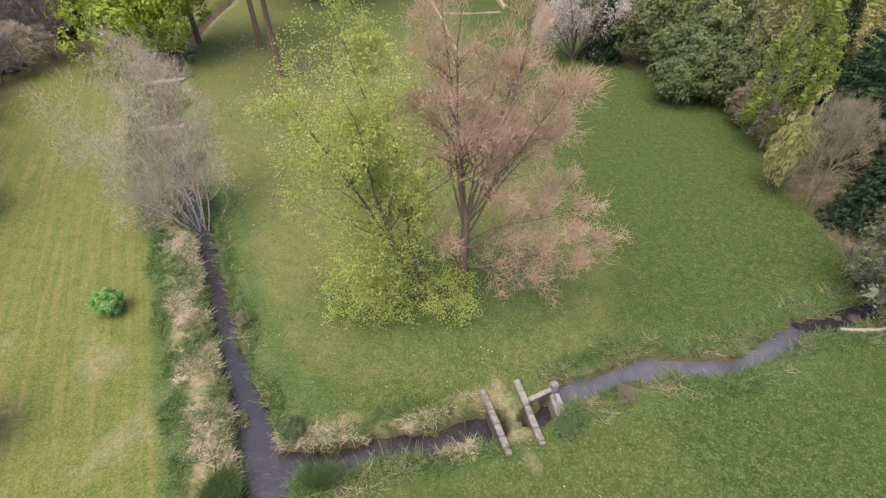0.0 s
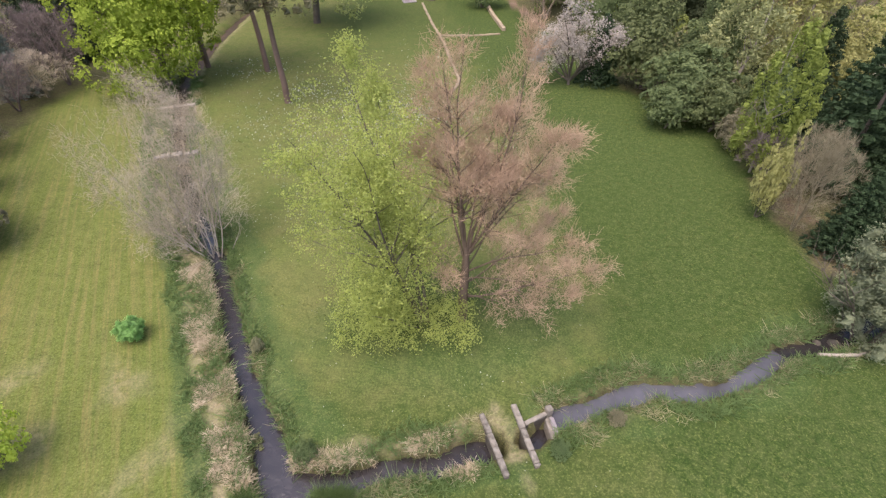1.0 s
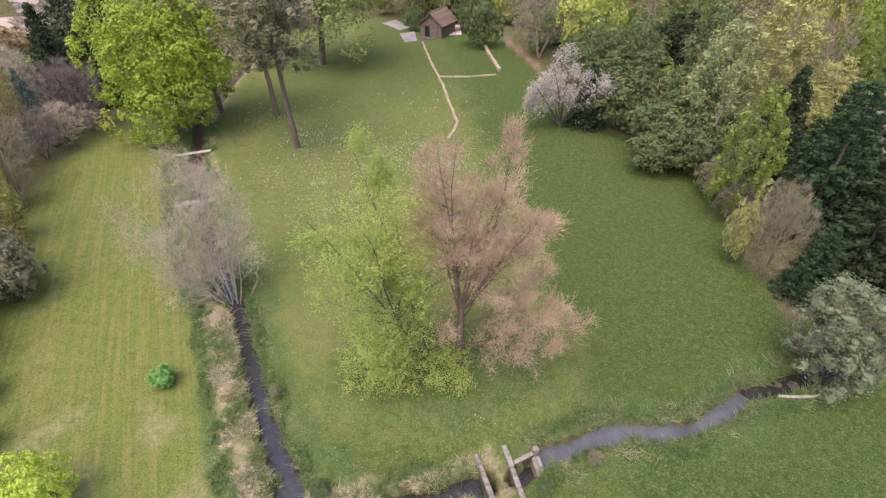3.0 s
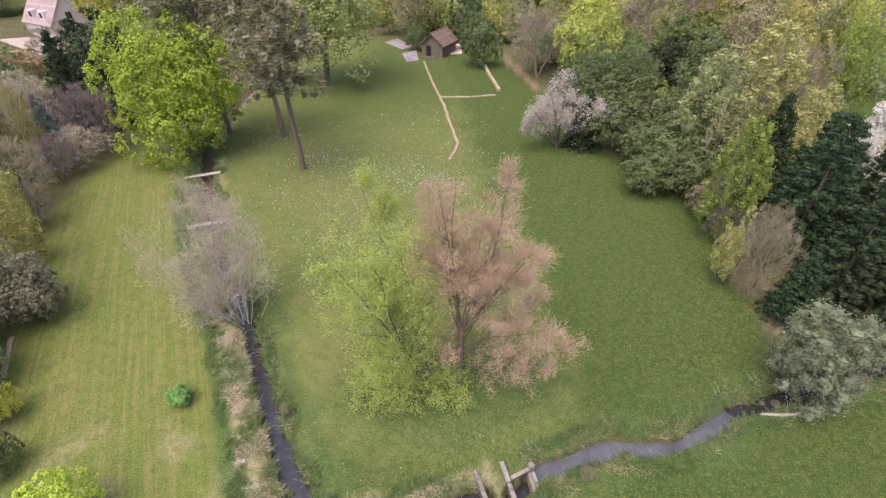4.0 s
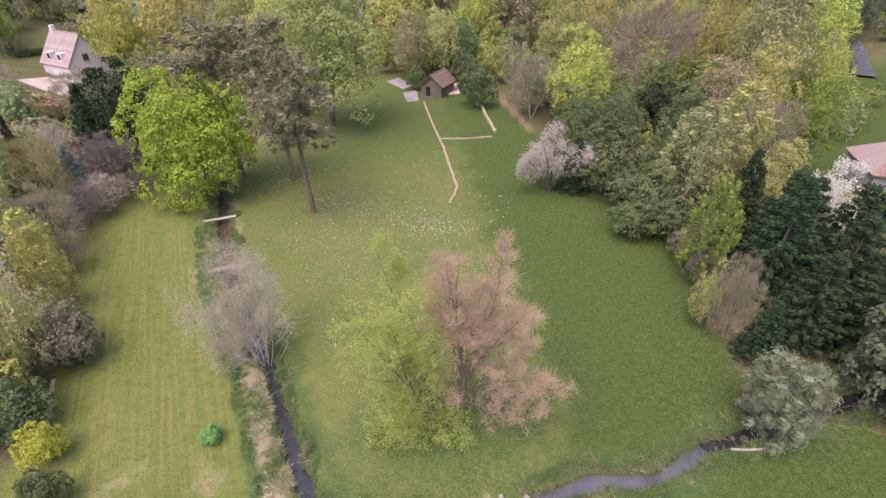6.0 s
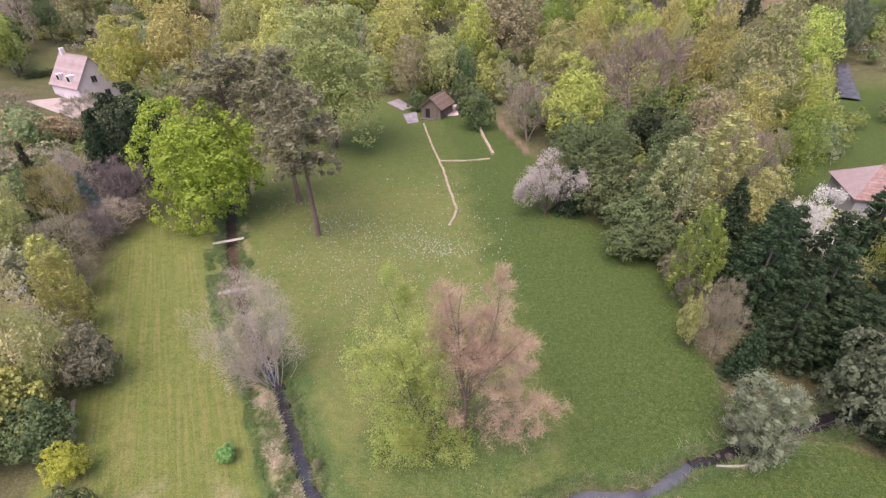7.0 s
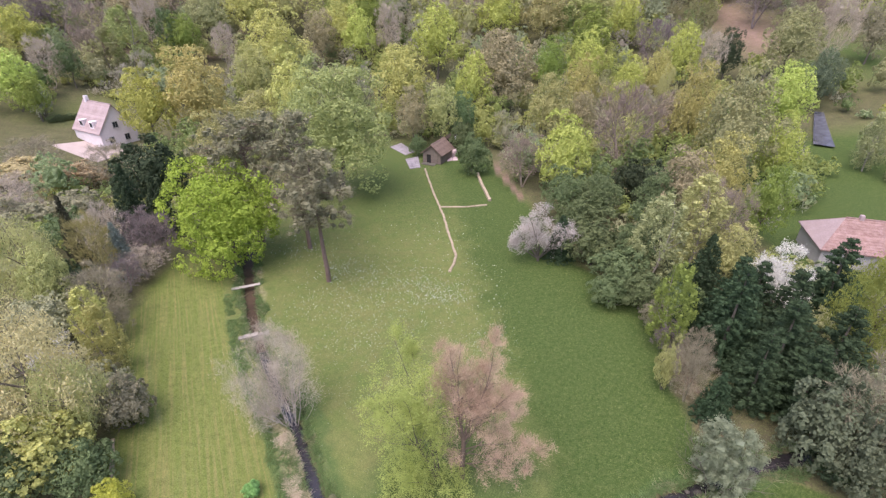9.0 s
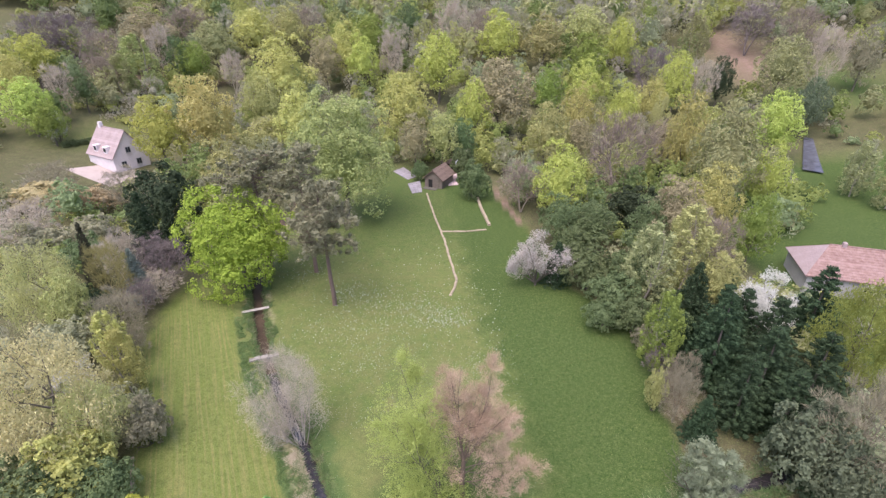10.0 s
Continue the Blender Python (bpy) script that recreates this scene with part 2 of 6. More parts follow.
    n.bump(n.noise(9.0, 6, 0.7), 0.9, 0.06)
    return n.colour(col).mat


MEADOW = grass_material()

# ---- small mesh tools ----


def quads(name, verts, faces, material, smooth=False):
    """A mesh from arrays of corners and of faces with one number of corners each."""
    verts, faces = np.asarray(verts, np.float32), np.asarray(faces, np.int32)
    me = bpy.data.meshes.new(name)
    me.vertices.add(len(verts))
    me.vertices.foreach_set("co", verts.ravel())
    k = faces.shape[1]
    me.loops.add(faces.size)
    me.loops.foreach_set("vertex_index", faces.ravel())
    me.polygons.add(len(faces))
    me.polygons.foreach_set("loop_start", np.arange(0, faces.size, k, dtype=np.int32))
    me.polygons.foreach_set("use_smooth", np.full(len(faces), smooth))
    me.update(calc_edges=True)
    me.materials.append(material)
    return me


def part(name, bm, material, parent, label="", smooth=False):
    """Links a bmesh, or a finished mesh, as one object under a thing or a part."""
    if isinstance(bm, bmesh.types.BMesh):
        me = bpy.data.meshes.new(name)
        bm.to_mesh(me)
        bm.free()
        me.materials.append(material)
        if smooth:
            me.polygons.foreach_set("use_smooth", np.full(len(me.polygons), True))
    else:
        me = bm
    ob = new(name, me)
    if parent:
        ob.parent = parent
    return tagged(ob, label)


def thing(name, label, category, at=(0, 0, 0), turn=0.0, group="", kind=""):
    ob = new(name)
    ob.matrix_basis = pose(*at, 0, 0, turn)
    return tagged(ob, label, category, group, kind)


def slab(bm, x0, y0, z0, x1, y1, z1, bevel=0.0, jitter=0.0, rng=None):
    """Adds a box with slightly rounded and uneven edges."""
    made = bmesh.ops.create_cube(bm, size=1.0)["verts"]
    for v in made:
        v.co = Vector((x0 + (v.co.x + 0.5) * (x1 - x0), y0 + (v.co.y + 0.5) * (y1 - y0), z0 + (v.co.z + 0.5) * (z1 - z0)))
        if jitter:
            v.co += Vector([rng.uniform(-jitter, jitter) for _ in range(3)])
    if bevel:
        edges = list({e for v in made for e in v.link_edges})
        bmesh.ops.bevel(bm, geom=edges, offset=bevel, segments=1, affect="EDGES")
    return bm


def box(*args, **more):
    return slab(bmesh.new(), *args, **more)


def faces_of(points, rows):
    bm = bmesh.new()
    vs = [bm.verts.new(p) for p in points]
    for row in rows:
        bm.faces.new([vs[i] for i in row])
    bmesh.ops.recalc_face_normals(bm, faces=bm.faces)
    return bm


def smooth_step(v):
    v = np.clip(v, 0, 1)
    return v * v * (3 - 2 * v)


# ---- the lie of the land ----
CANAL = [(-36.5, 84, 0.8), (-35.2, 68, 0.8), (-33.4, 52, 0.8), (-30.8, 39, 0.85), (-27.7, 31.5, 0.75), (-25.0, 25.5, 0.7), (-22.0, 20.0, 0.6), (-18.7, 14.6, 0.55),
         (-15.1, 9.6, 0.5), (-13.1, 5.9, 0.5), (-11.1, 2.4, 0.5), (-9.6, -0.1, 0.55), (-8.4, -1.8, 0.62), (-7.7, -3.2, 0.75), (-6.9, -5.0, 0.8), (-5.6, -9, 0.8)]
ARM = [(-7.6, -3.5, 0.6), (-5.3, -3.2, 0.55), (-3.1, -2.7, 0.48), (-1.1, -2.25, 0.52), (0.75, -1.62, 0.55)]
CHAMBER = [(2.2, -1.38, 0.42), (3.05, -0.85, 0.42)]
BROOK = [(3.45, -0.45, 0.58), (5.35, 0.25, 0.5), (7.85, 1.25, 0.55), (9.9, 1.1, 0.5), (11.6, 1.55, 0.42), (13.6, 2.55, 0.55), (14.9, 3.5, 0.45), (16.8, 4.0, 0.55),
         (19.5, 5.0, 0.6), (22.2, 6.2, 0.7), (25.2, 6.8, 0.7), (31, 8.5, 0.8), (44, 12, 0.8)]


def way_off(x, y, line):
    """How far places lie outside a winding channel's edge (negative: in it)."""
    best = np.full(np.shape(x), 1e9)
    for (ax, ay, aw), (bx, by, bw) in zip(line, line[1:]):
        dx, dy = bx - ax, by - ay
        t = np.clip(((x - ax) * dx + (y - ay) * dy) / (dx * dx + dy * dy), 0, 1)
        best = np.minimum(best, np.hypot(x - ax - t * dx, y - ay - t * dy) - (aw + t * (bw - aw)))
    return best


def wobble(x, y, scale, seed=0.0):
    """Soft waves, from -1 to 1."""
    a = np.sin(x / scale + 1.7 * np.sin(y / scale * 0.63 + seed) + seed)
    b = np.sin(y / scale * 1.13 + 1.4 * np.sin(x / scale * 0.71 + 2.1 * seed) + 2.3 + seed)
    return 0.5 * (a + b)


def hill(x, y):
    d = np.hypot(x, y - 40)
    return 44 * smooth_step((d - 75) / 215) * smooth_step((y - 20) / 60)


def land(x, y):
    """The height of the ground."""
    x, y = np.asarray(x, float), np.asarray(y, float)
    z = hill(x, y) + 0.06 * wobble(x, y, 7.0)
    ragged = 0.07 + 0.13 * wobble(x, y, 0.43, 0.4) + 0.07 * wobble(x, y, 0.13, 2.2)
    low = np.minimum(way_off(x, y, CANAL), way_off(x, y, ARM)) + ragged
    z = z - 1.35 * smooth_step((0.16 - low) / 0.30) - 0.10 * smooth_step((1.5 - low) / 1.5)
    high = way_off(x, y, BROOK) + ragged
    z = z - 0.85 * smooth_step((0.10 - high) / 0.24)
    pit = way_off(x, y, CHAMBER)
    z = np.minimum(z, np.where(pit < 0.0, -1.4, z))
    return z


def steps(fine_from, fine_to, step, far):
    out = list(np.arange(fine_from, fine_to + 1e-6, step))
    for sign in (-1, 1):
        at, gap = (fine_from if sign < 0 else fine_to), step
        while abs(at) < far:
            gap *= 1.2
            at += sign * gap
            out.append(at)
    return np.array(sorted(out))


def build_ground():
    xs, ys = steps(-34, 30, 0.2, 2600), steps(-8, 44, 0.22, 2600)
    gx, gy = np.meshgrid(xs, ys)
    x, y = gx.ravel(), gy.ravel()
    z = land(x, y)
    nx, ny = len(xs), len(ys)
    i = np.arange(nx * ny).reshape(ny, nx)
    faces = np.stack([i[:-1, :-1], i[:-1, 1:], i[1:, 1:], i[1:, :-1]], -1).reshape(-1, 4)
    me = quads("ground", np.stack([x, y, z], 1), faces, MEADOW, True)
    canal, arm, brook = way_off(x, y, CANAL), way_off(x, y, ARM), way_off(x, y, BROOK)
    west = (y > -8.5) & (x < np.interp(y, [-9, -3, 10, 40, 84], [-5.6, -7.7, -15.1, -30.8, -36.5]))
    rag = 0.5 * wobble(x, y, 1.1, 0.7) + 0.3 * wobble(x, y, 0.4, 1.9)
    # dry strips beside the channels
    dry = np.where(west, smooth_step((2.1 + rag - canal) / 0.7) * smooth_step((canal + 0.1) / 0.4) * smooth_step((16 - y) / 6), 0)
    dry = np.maximum(dry, np.where(~west, 0.55 * smooth_step((1.1 + 0.6 * rag - canal) / 0.5), 0))
    dry = np.maximum(dry, 0.7 * smooth_step((1.0 + 0.5 * rag - arm) / 0.5) * (y > -2.9))
    dry = np.maximum(dry, 0.5 * smooth_step((0.6 + 0.4 * rag - brook) / 0.4))
    track = np.interp(y, [4, 9.4, 19.4, 26], [-23.8, -27.2, -34.3, -38.8])
    dry = np.maximum(dry, 0.45 * smooth_step((0.3 - np.abs(x - track) + 0.25 * rag) / 0.6) * smooth_step((y - 6) / 5) * smooth_step((24 - y) / 6))
    dry = np.maximum(dry, 0.8 * smooth_step((0.35 - np.abs(x - 1.35 - 0.33 * (-1.3 - y))) / 0.3) * smooth_step((2.2 - np.abs(y + 1.6)) / 0.8))
    dry = np.maximum(dry, west * 0.42 * smooth_step((wobble(x, y, 0.8, 4.0) + 0.6 * rag - 0.1) / 0.9) * smooth_step((6 - y) / 6))
    lush = np.where(west, smooth_step((2.5 + 0.4 * rag - canal) / 0.4) * smooth_step((canal - 1.0 + rag) / 0.8), smooth_step((2.3 + rag - canal) / 1.0))
    lush = np.maximum(lush * smooth_step((28 - y) / 10), smooth_step((1.3 + rag - arm) / 0.6) * (y < -2.5))
    lush = np.maximum(lush, 0.8 * smooth_step((1.6 + rag - brook) / 0.8))
    # darker green patch round the feet of the two middle trees
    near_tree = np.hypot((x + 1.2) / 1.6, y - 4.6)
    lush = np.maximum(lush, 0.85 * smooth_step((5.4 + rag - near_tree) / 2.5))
    # woods: bare and leafy soil outside the lawns
    east_edge = np.interp(y, [-9, 5, 9, 17, 27, 33, 38, 60, 90], [60, 25, 21.2, 21.0, 21.4, 19.5, 15.5, 11.5, 5.0])
    west_edge = np.interp(y, [-9, 4, 9, 13, 20, 25, 33, 38, 43, 48], [-25, -28.5, -30.6, -32.2, -36.6, -39.4, -40.6, -40.0, -37.5, -36])
    soil = smooth_step((x - east_edge + rag) / 1.6) * (x < 46)
    soil = np.maximum(soil, smooth_step((west_edge - x + rag) / 1.2))
    soil = np.maximum(soil, smooth_step((y - 98 + 2 * rag) / 5))
    soil = soil * (1 - smooth_step((9 - np.hypot(x - 88, y - 78) / 2.6) / 5)) * (1 - 0.8 * smooth_step((12 - np.hypot(x + 103, y - 108)) / 6))
    soil = soil * (1 - smooth_step((1.1 - np.hypot((x - 130) / 10, (y - 140) / 18)) / 0.3))
    soil = soil * (1 - smooth_step((7 - np.abs(x - 52)) / 3) * (y > 46) * (y < 80))
    # bank soil; its dark strip also puts the undercut's shade into the colour
    soil = np.maximum(soil, smooth_step((0.2 + 0.12 * rag - np.minimum(np.minimum(canal, arm), np.minimum(brook, way_off(x, y, CHAMBER)))) / 0.18))
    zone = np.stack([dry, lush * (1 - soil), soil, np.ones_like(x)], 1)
    mown = west * smooth_step((canal - 2.0) / 0.5) * (1 - soil)
    # rich green sward of the eastern field, patchier towards the trees in its middle
    middle = np.interp(y, [-9, 5, 20, 36, 58, 78, 95], [3, 4, 1.5, -1.0, -3.4, -7.3, -12])
    rich = smooth_step((x - middle + 2.2 * rag) / 5.0) * (1 - soil)
    rich = np.maximum(rich, 0.7 * smooth_step((y - 40) / 20) * (1 - smooth_step((-16 - x) / 8)) * (1 - soil))
    rich = np.maximum(rich, 0.75 * smooth_step((2.5 - y + rag) / 4) * ~west * (1 - soil))
    red = smooth_step((0.9 - np.abs((x - 7.6) - (y - 81) * -0.20) + 0.2 * rag) / 0.5) * (y > 60) * (y < 84)
    red = np.maximum(red, smooth_step((1.05 - np.hypot((x - 112) / 7.5, (y - 176) / 28)) / 0.3))
    red = np.maximum(red, 0.5 * smooth_step((2.0 - np.abs(x - east_edge - 0.6) + rag) / 1.5) * (y > 9) * (y < 20))
    red = np.maximum(red, 0.8 * smooth_step((3.0 - np.abs((y - 140) - 0.9 * (x + 120)) + rag) / 2) * (x < -85) * (x > -150))
    sward = np.stack([mown, rich, red, np.ones_like(x)], 1)
    for key, values in (("zone", zone), ("sward", sward)):
        layer = me.color_attributes.new(key, "FLOAT_COLOR", "POINT")
        layer.data.foreach_set("color", values.astype(np.float32).ravel())
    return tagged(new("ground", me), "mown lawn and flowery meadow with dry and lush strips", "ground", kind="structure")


build_ground()


def ribbon(name, line, z, label, extra=0.55, material=WATER):
    """A level sheet of water that fills a channel from bank to bank."""
    pts = [Vector((x, y, 0)) for x, y, _ in line]
    verts, faces = [], []
    for i, p in enumerate(pts):
        d = (pts[min(i + 1, len(pts) - 1)] - pts[max(i - 1, 0)]).normalized()
        side = Vector((-d.y, d.x, 0)) * (line[i][2] + extra)
        for s in (-1, -0.33, 0.33, 1):
            verts.append((*(p + s * side).xy, z))
        if i:
            a = 4 * (i - 1)
            faces += [(a + k, a + k + 1, a + k + 5, a + k + 4) for k in range(3)]
    return tagged(new(name, quads(name, verts, faces, material)), label, "water", kind="structure")


ribbon("upper_ditch_bed", CANAL[:7], -0.7, "dark brown, dull surface along the bed of the upper ditch", 0.55, DITCH_BROWN)
ribbon("water_canal", CANAL[6:], -0.62, "dark slow water of a straight ditch between grassy banks")
ribbon("water_arm", ARM, -0.616, "dark shallow water below a small stone bridge", 0.5)
# upper reach in the darker water: shade of the trees put into its colour
ribbon("water_upper_brook", BROOK[6:], -0.345, "water of the upper brook, tree shade put into its darker colour", 0.35)
ribbon("water_brook", BROOK[:7], -0.34, "sky-reflecting water of a winding brook", 0.35, BROOK_WATER)

# ---- trees ----


def prisms(segs, sides=3):
    """Tapered tubes round the segments (from, to, radius, radius)."""
    a, b = np.array([s[0] for s in segs], float), np.array([s[1] for s in segs], float)
    ra, rb = np.array([s[2] for s in segs])[:, None], np.array([s[3] for s in segs])[:, None]
    d = b - a
    d /= np.linalg.norm(d, axis=1)[:, None] + 1e-9
    ref = np.where(np.abs(d[:, 2:3]) > 0.9, [[1.0, 0, 0]], [[0, 0, 1.0]])
    u = np.cross(d, ref)
    u /= np.linalg.norm(u, axis=1)[:, None]
    v = np.cross(d, u)
    rings = []
    for centre, r in ((a, ra), (b, rb)):
        for k in range(sides):
            w = 2 * math.pi * k / sides
            rings.append(centre + r * (math.cos(w) * u + math.sin(w) * v))
    verts = np.stack(rings, 1).reshape(-1, 3)
    base = np.arange(len(segs))[:, None] * 2 * sides
    faces = np.concatenate([base + np.array([[k, (k + 1) % sides, sides + (k + 1) % sides, sides + k]]) for k in range(sides)])
    return verts, faces


def joined(*pieces):
    verts, faces, n = [], [], 0
    for v, f in pieces:
        verts.append(v)
        faces.append(np.asarray(f) + n)
        n += len(v)
    return np.concatenate(verts), np.concatenate(faces)


def leaves(rng, centres, radii, per, size, droop=0.0, thin=1.0, shell=0.7, reach=1.3, jumble=0.55):
    """Clumps of small bent leaves; each leaf a four-cornered blade with its own tilt."""
    centres, radii = np.repeat(np.asarray(centres, float), per, 0), np.repeat(np.asarray(radii, float), per)
    n = len(centres)
    out = rng.normal(size=(n, 3))
    out[:, 2] = out[:, 2] * 0.85 + 0.25
    out /= np.linalg.norm(out, axis=1)[:, None]
    at = centres + out * (radii * rng.uniform(shell, reach, n))[:, None]
    normal = out + rng.normal(scale=jumble, size=(n, 3)) + [0, 0, 0.3]
    normal /= np.linalg.norm(normal, axis=1)[:, None]
    along = np.cross(normal, rng.normal(size=(n, 3)))
    along[:, 2] -= droop
    along /= np.linalg.norm(along, axis=1)[:, None]
    across = np.cross(normal, along)
    s = (size * rng.uniform(0.6, 1.35, n))[:, None]
    bend = normal * s * 0.18
    corners = np.stack([at - along * s * 0.5 - bend, at + across * s * 0.36 * thin, at + along * s * 0.5 - bend, at - across * s * 0.36 * thin], 1)
    return corners.reshape(-1, 3), np.arange(4 * n).reshape(-1, 4)


def lumps(rng, centres, radii, size=0.8, around=5, rows=3, rough=0.3):
    """The dense, uneven body of leaf inside each clump."""
    ring = []
    for j in range(rows + 1):
        v = math.pi * (j / rows - 0.5)
        ring += [(math.cos(v) * math.cos(2 * math.pi * (i + 0.5 * j) / around), math.cos(v) * math.sin(2 * math.pi * (i + 0.5 * j) / around), math.sin(v)) for i in range(around)]
    ring, n = np.array(ring), len(centres)
    uneven = 1 + rng.normal(scale=rough, size=(n, len(ring), 1)) * (np.hypot(ring[:, 0], ring[:, 1]) > 1e-6)[None, :, None]
    verts = np.asarray(centres)[:, None] + ring[None] * uneven * (np.asarray(radii) * size)[:, None, None]
    face = np.array([(j * around + i, j * around + (i + 1) % around, (j + 1) * around + (i + 1) % around, (j + 1) * around + i) for j in range(rows) for i in range(around)])
    faces = face[None] + (np.arange(n) * len(ring))[:, None, None]
    return verts.reshape(-1, 3), faces.reshape(-1, 4)


def limbs(rng, start, way, length, radius, level, levels, segs, tips, spread=0.6, lift=0.25, count=(3, 5), shrink=0.62, bits=4, bend=0.16):
    """A limb that bends, tapers and forks."""
    p, d = np.array(start, float), np.array(way, float)
    d /= np.linalg.norm(d)
    forks = rng.integers(count[0], count[1] + 1) if level < levels else 0
    at_bit = rng.integers(bits // 3, bits, forks) if forks else []
    for i in range(bits):
        d = d + rng.normal(scale=bend, size=3) + [0, 0, lift * 0.25]
        d /= np.linalg.norm(d)
        r0, r1 = radius * (1 - 0.75 * i / bits), radius * (1 - 0.75 * (i + 1) / bits)
        q = p + d * length / bits
        segs.append((p, q, r0, r1))
        for _ in range(int(np.sum(np.asarray(at_bit) == i))):
            side = rng.normal(size=3)
            side -= d * (side @ d)
            side /= np.linalg.norm(side) + 1e-9
            limbs(rng, q, d * (1 - spread) + side * spread + [0, 0, lift * 0.5], length * shrink * rng.uniform(0.75, 1.15), r1 * 0.72, level + 1, levels, segs, tips,
                  spread, lift, count, shrink, max(2, bits - 1), bend)
        p = q
    tips.append(p)


def feather(rng, start, way, length, radius, level, segs, fine, lift=0.2, dense=1.0, spread=0.62, droop=0.0):
    """A limb with side shoots all along it, longest below, finer with every level."""
    p, d = np.array(start, float), np.array(way, float)
    d /= np.linalg.norm(d)
    bits = max(3, int(length / (0.6 if level else 0.75)))
    for i in range(bits):
        t = (i + 1) / bits
        d = d + rng.normal(scale=0.07 + 0.05 * level, size=3) + [0, 0, lift * 0.12 - droop * t * 0.2]
        d /= np.linalg.norm(d)
        r0, r1 = radius * (1 - 0.85 * i / bits), radius * (1 - 0.85 * t)
        q = p + d * length / bits
        (fine if level == 2 else segs).append((p, q, max(r0, 0.008), max(r1, 0.006)))
        if level < 2 and t > (0.22 if level == 0 else 0.1):
            for _ in range(rng.poisson(dense * (1.5 if level == 0 else 1.2))):
                side = rng.normal(size=3)
                side -= d * (side @ d)
                side /= np.linalg.norm(side) + 1e-9
                far = (0.36 * length * (1.08 - t) + 0.3) * rng.uniform(0.6, 1.25)
                feather(rng, q, d * (1 - spread) + side * spread + [0, 0, lift * 0.5], far, max(r1, 0.012) * 0.6, level + 1, segs, fine, lift, dense, spread, droop)
        p = q


def haze_on(rng, fine, count, length, radius, rise=0.35, scatter=0.06):
    """Fine twigs set along the finest shoots."""
    a, b = np.array([s[0] for s in fine]), np.array([s[1] for s in fine])
    k = rng.integers(0, len(fine), count)
    at = a[k] + (b[k] - a[k]) * rng.random((count, 1)) + rng.normal(scale=scatter, size=(count, 3))
    d = (b[k] - a[k]) / (np.linalg.norm(b[k] - a[k], axis=1)[:, None] + 1e-9) * 0.7 + rng.normal(scale=0.5, size=(count, 3)) + [0, 0, rise]
    d /= np.linalg.norm(d, axis=1)[:, None]
    end = at + d * length * rng.uniform(0.4, 1.3, (count, 1))
    return prisms(list(zip(at, end, np.full(count, radius), np.full(count, radius * 0.35))), 3)


def clumps(rng, n, rx, rz, z0, squeeze=0.0, inner=0.35):
    """Places for leaf clumps in an uneven egg-shaped crown of half-width rx and half-height rz round z0."""
    d = rng.normal(size=(n, 3))
    d /= np.linalg.norm(d, axis=1)[:, None]
    lobes = 1 + 0.16 * np.sin(3 * np.arctan2(d[:, 1], d[:, 0]) + rng.uniform(0, 6)) + 0.10 * np.sin(5 * d[:, 2] + rng.uniform(0, 6))
    r = np.where(rng.random(n) < inner, rng.uniform(0.25, 0.75, n), rng.uniform(0.78, 1.0, n)) * lobes
    at = d * r[:, None] * [rx, rx, rz]
    narrow = 1 - squeeze * np.clip(at[:, 2] / rz, 0, 1)
    at[:, :2] *= narrow[:, None]
    return at + [0, 0, z0]


def billows(seed, d):
    """How far a crown's billowing surface reaches in the directions d."""
    rng = np.random.default_rng(seed)
    waves, shift = rng.normal(scale=3.4, size=(8, 3)), rng.uniform(0, 6, 8)
    return 1 + 0.5 * (np.abs(np.sin(d @ waves.T + shift)).mean(1) - 0.64)


def core(seed, rx, rz, z0, squeeze=0.0, size=0.8, around=20, rows=12, rough=0.07):
    """The leafy body of a crown: billows with a ragged surface."""
    rng = np.random.default_rng(seed + 1)
    v = math.pi * (np.arange(rows + 1) / rows - 0.5)[:, None]
    u = 2 * math.pi * (np.arange(around)[None] + 0.5 * (np.arange(rows + 1) % 2)[:, None]) / around
    d = np.stack([np.cos(v) * np.cos(u), np.cos(v) * np.sin(u), np.sin(v) + 0 * u], -1).reshape(-1, 3)
    lump = billows(seed, d) + rng.normal(scale=rough, size=len(d)) * (np.hypot(d[:, 0], d[:, 1]) > 0.01)
    p = d * lump[:, None] * size * np.array([rx, rx, rz])
    p[:, :2] *= (1 - squeeze * np.clip(d[:, 2], 0, 1))[:, None]
    faces = [(j * around + i, j * around + (i + 1) % around, (j + 1) * around + (i + 1) % around, (j + 1) * around + i) for j in range(rows) for i in range(around)]
    return p + [0, 0, z0], np.array(faces)


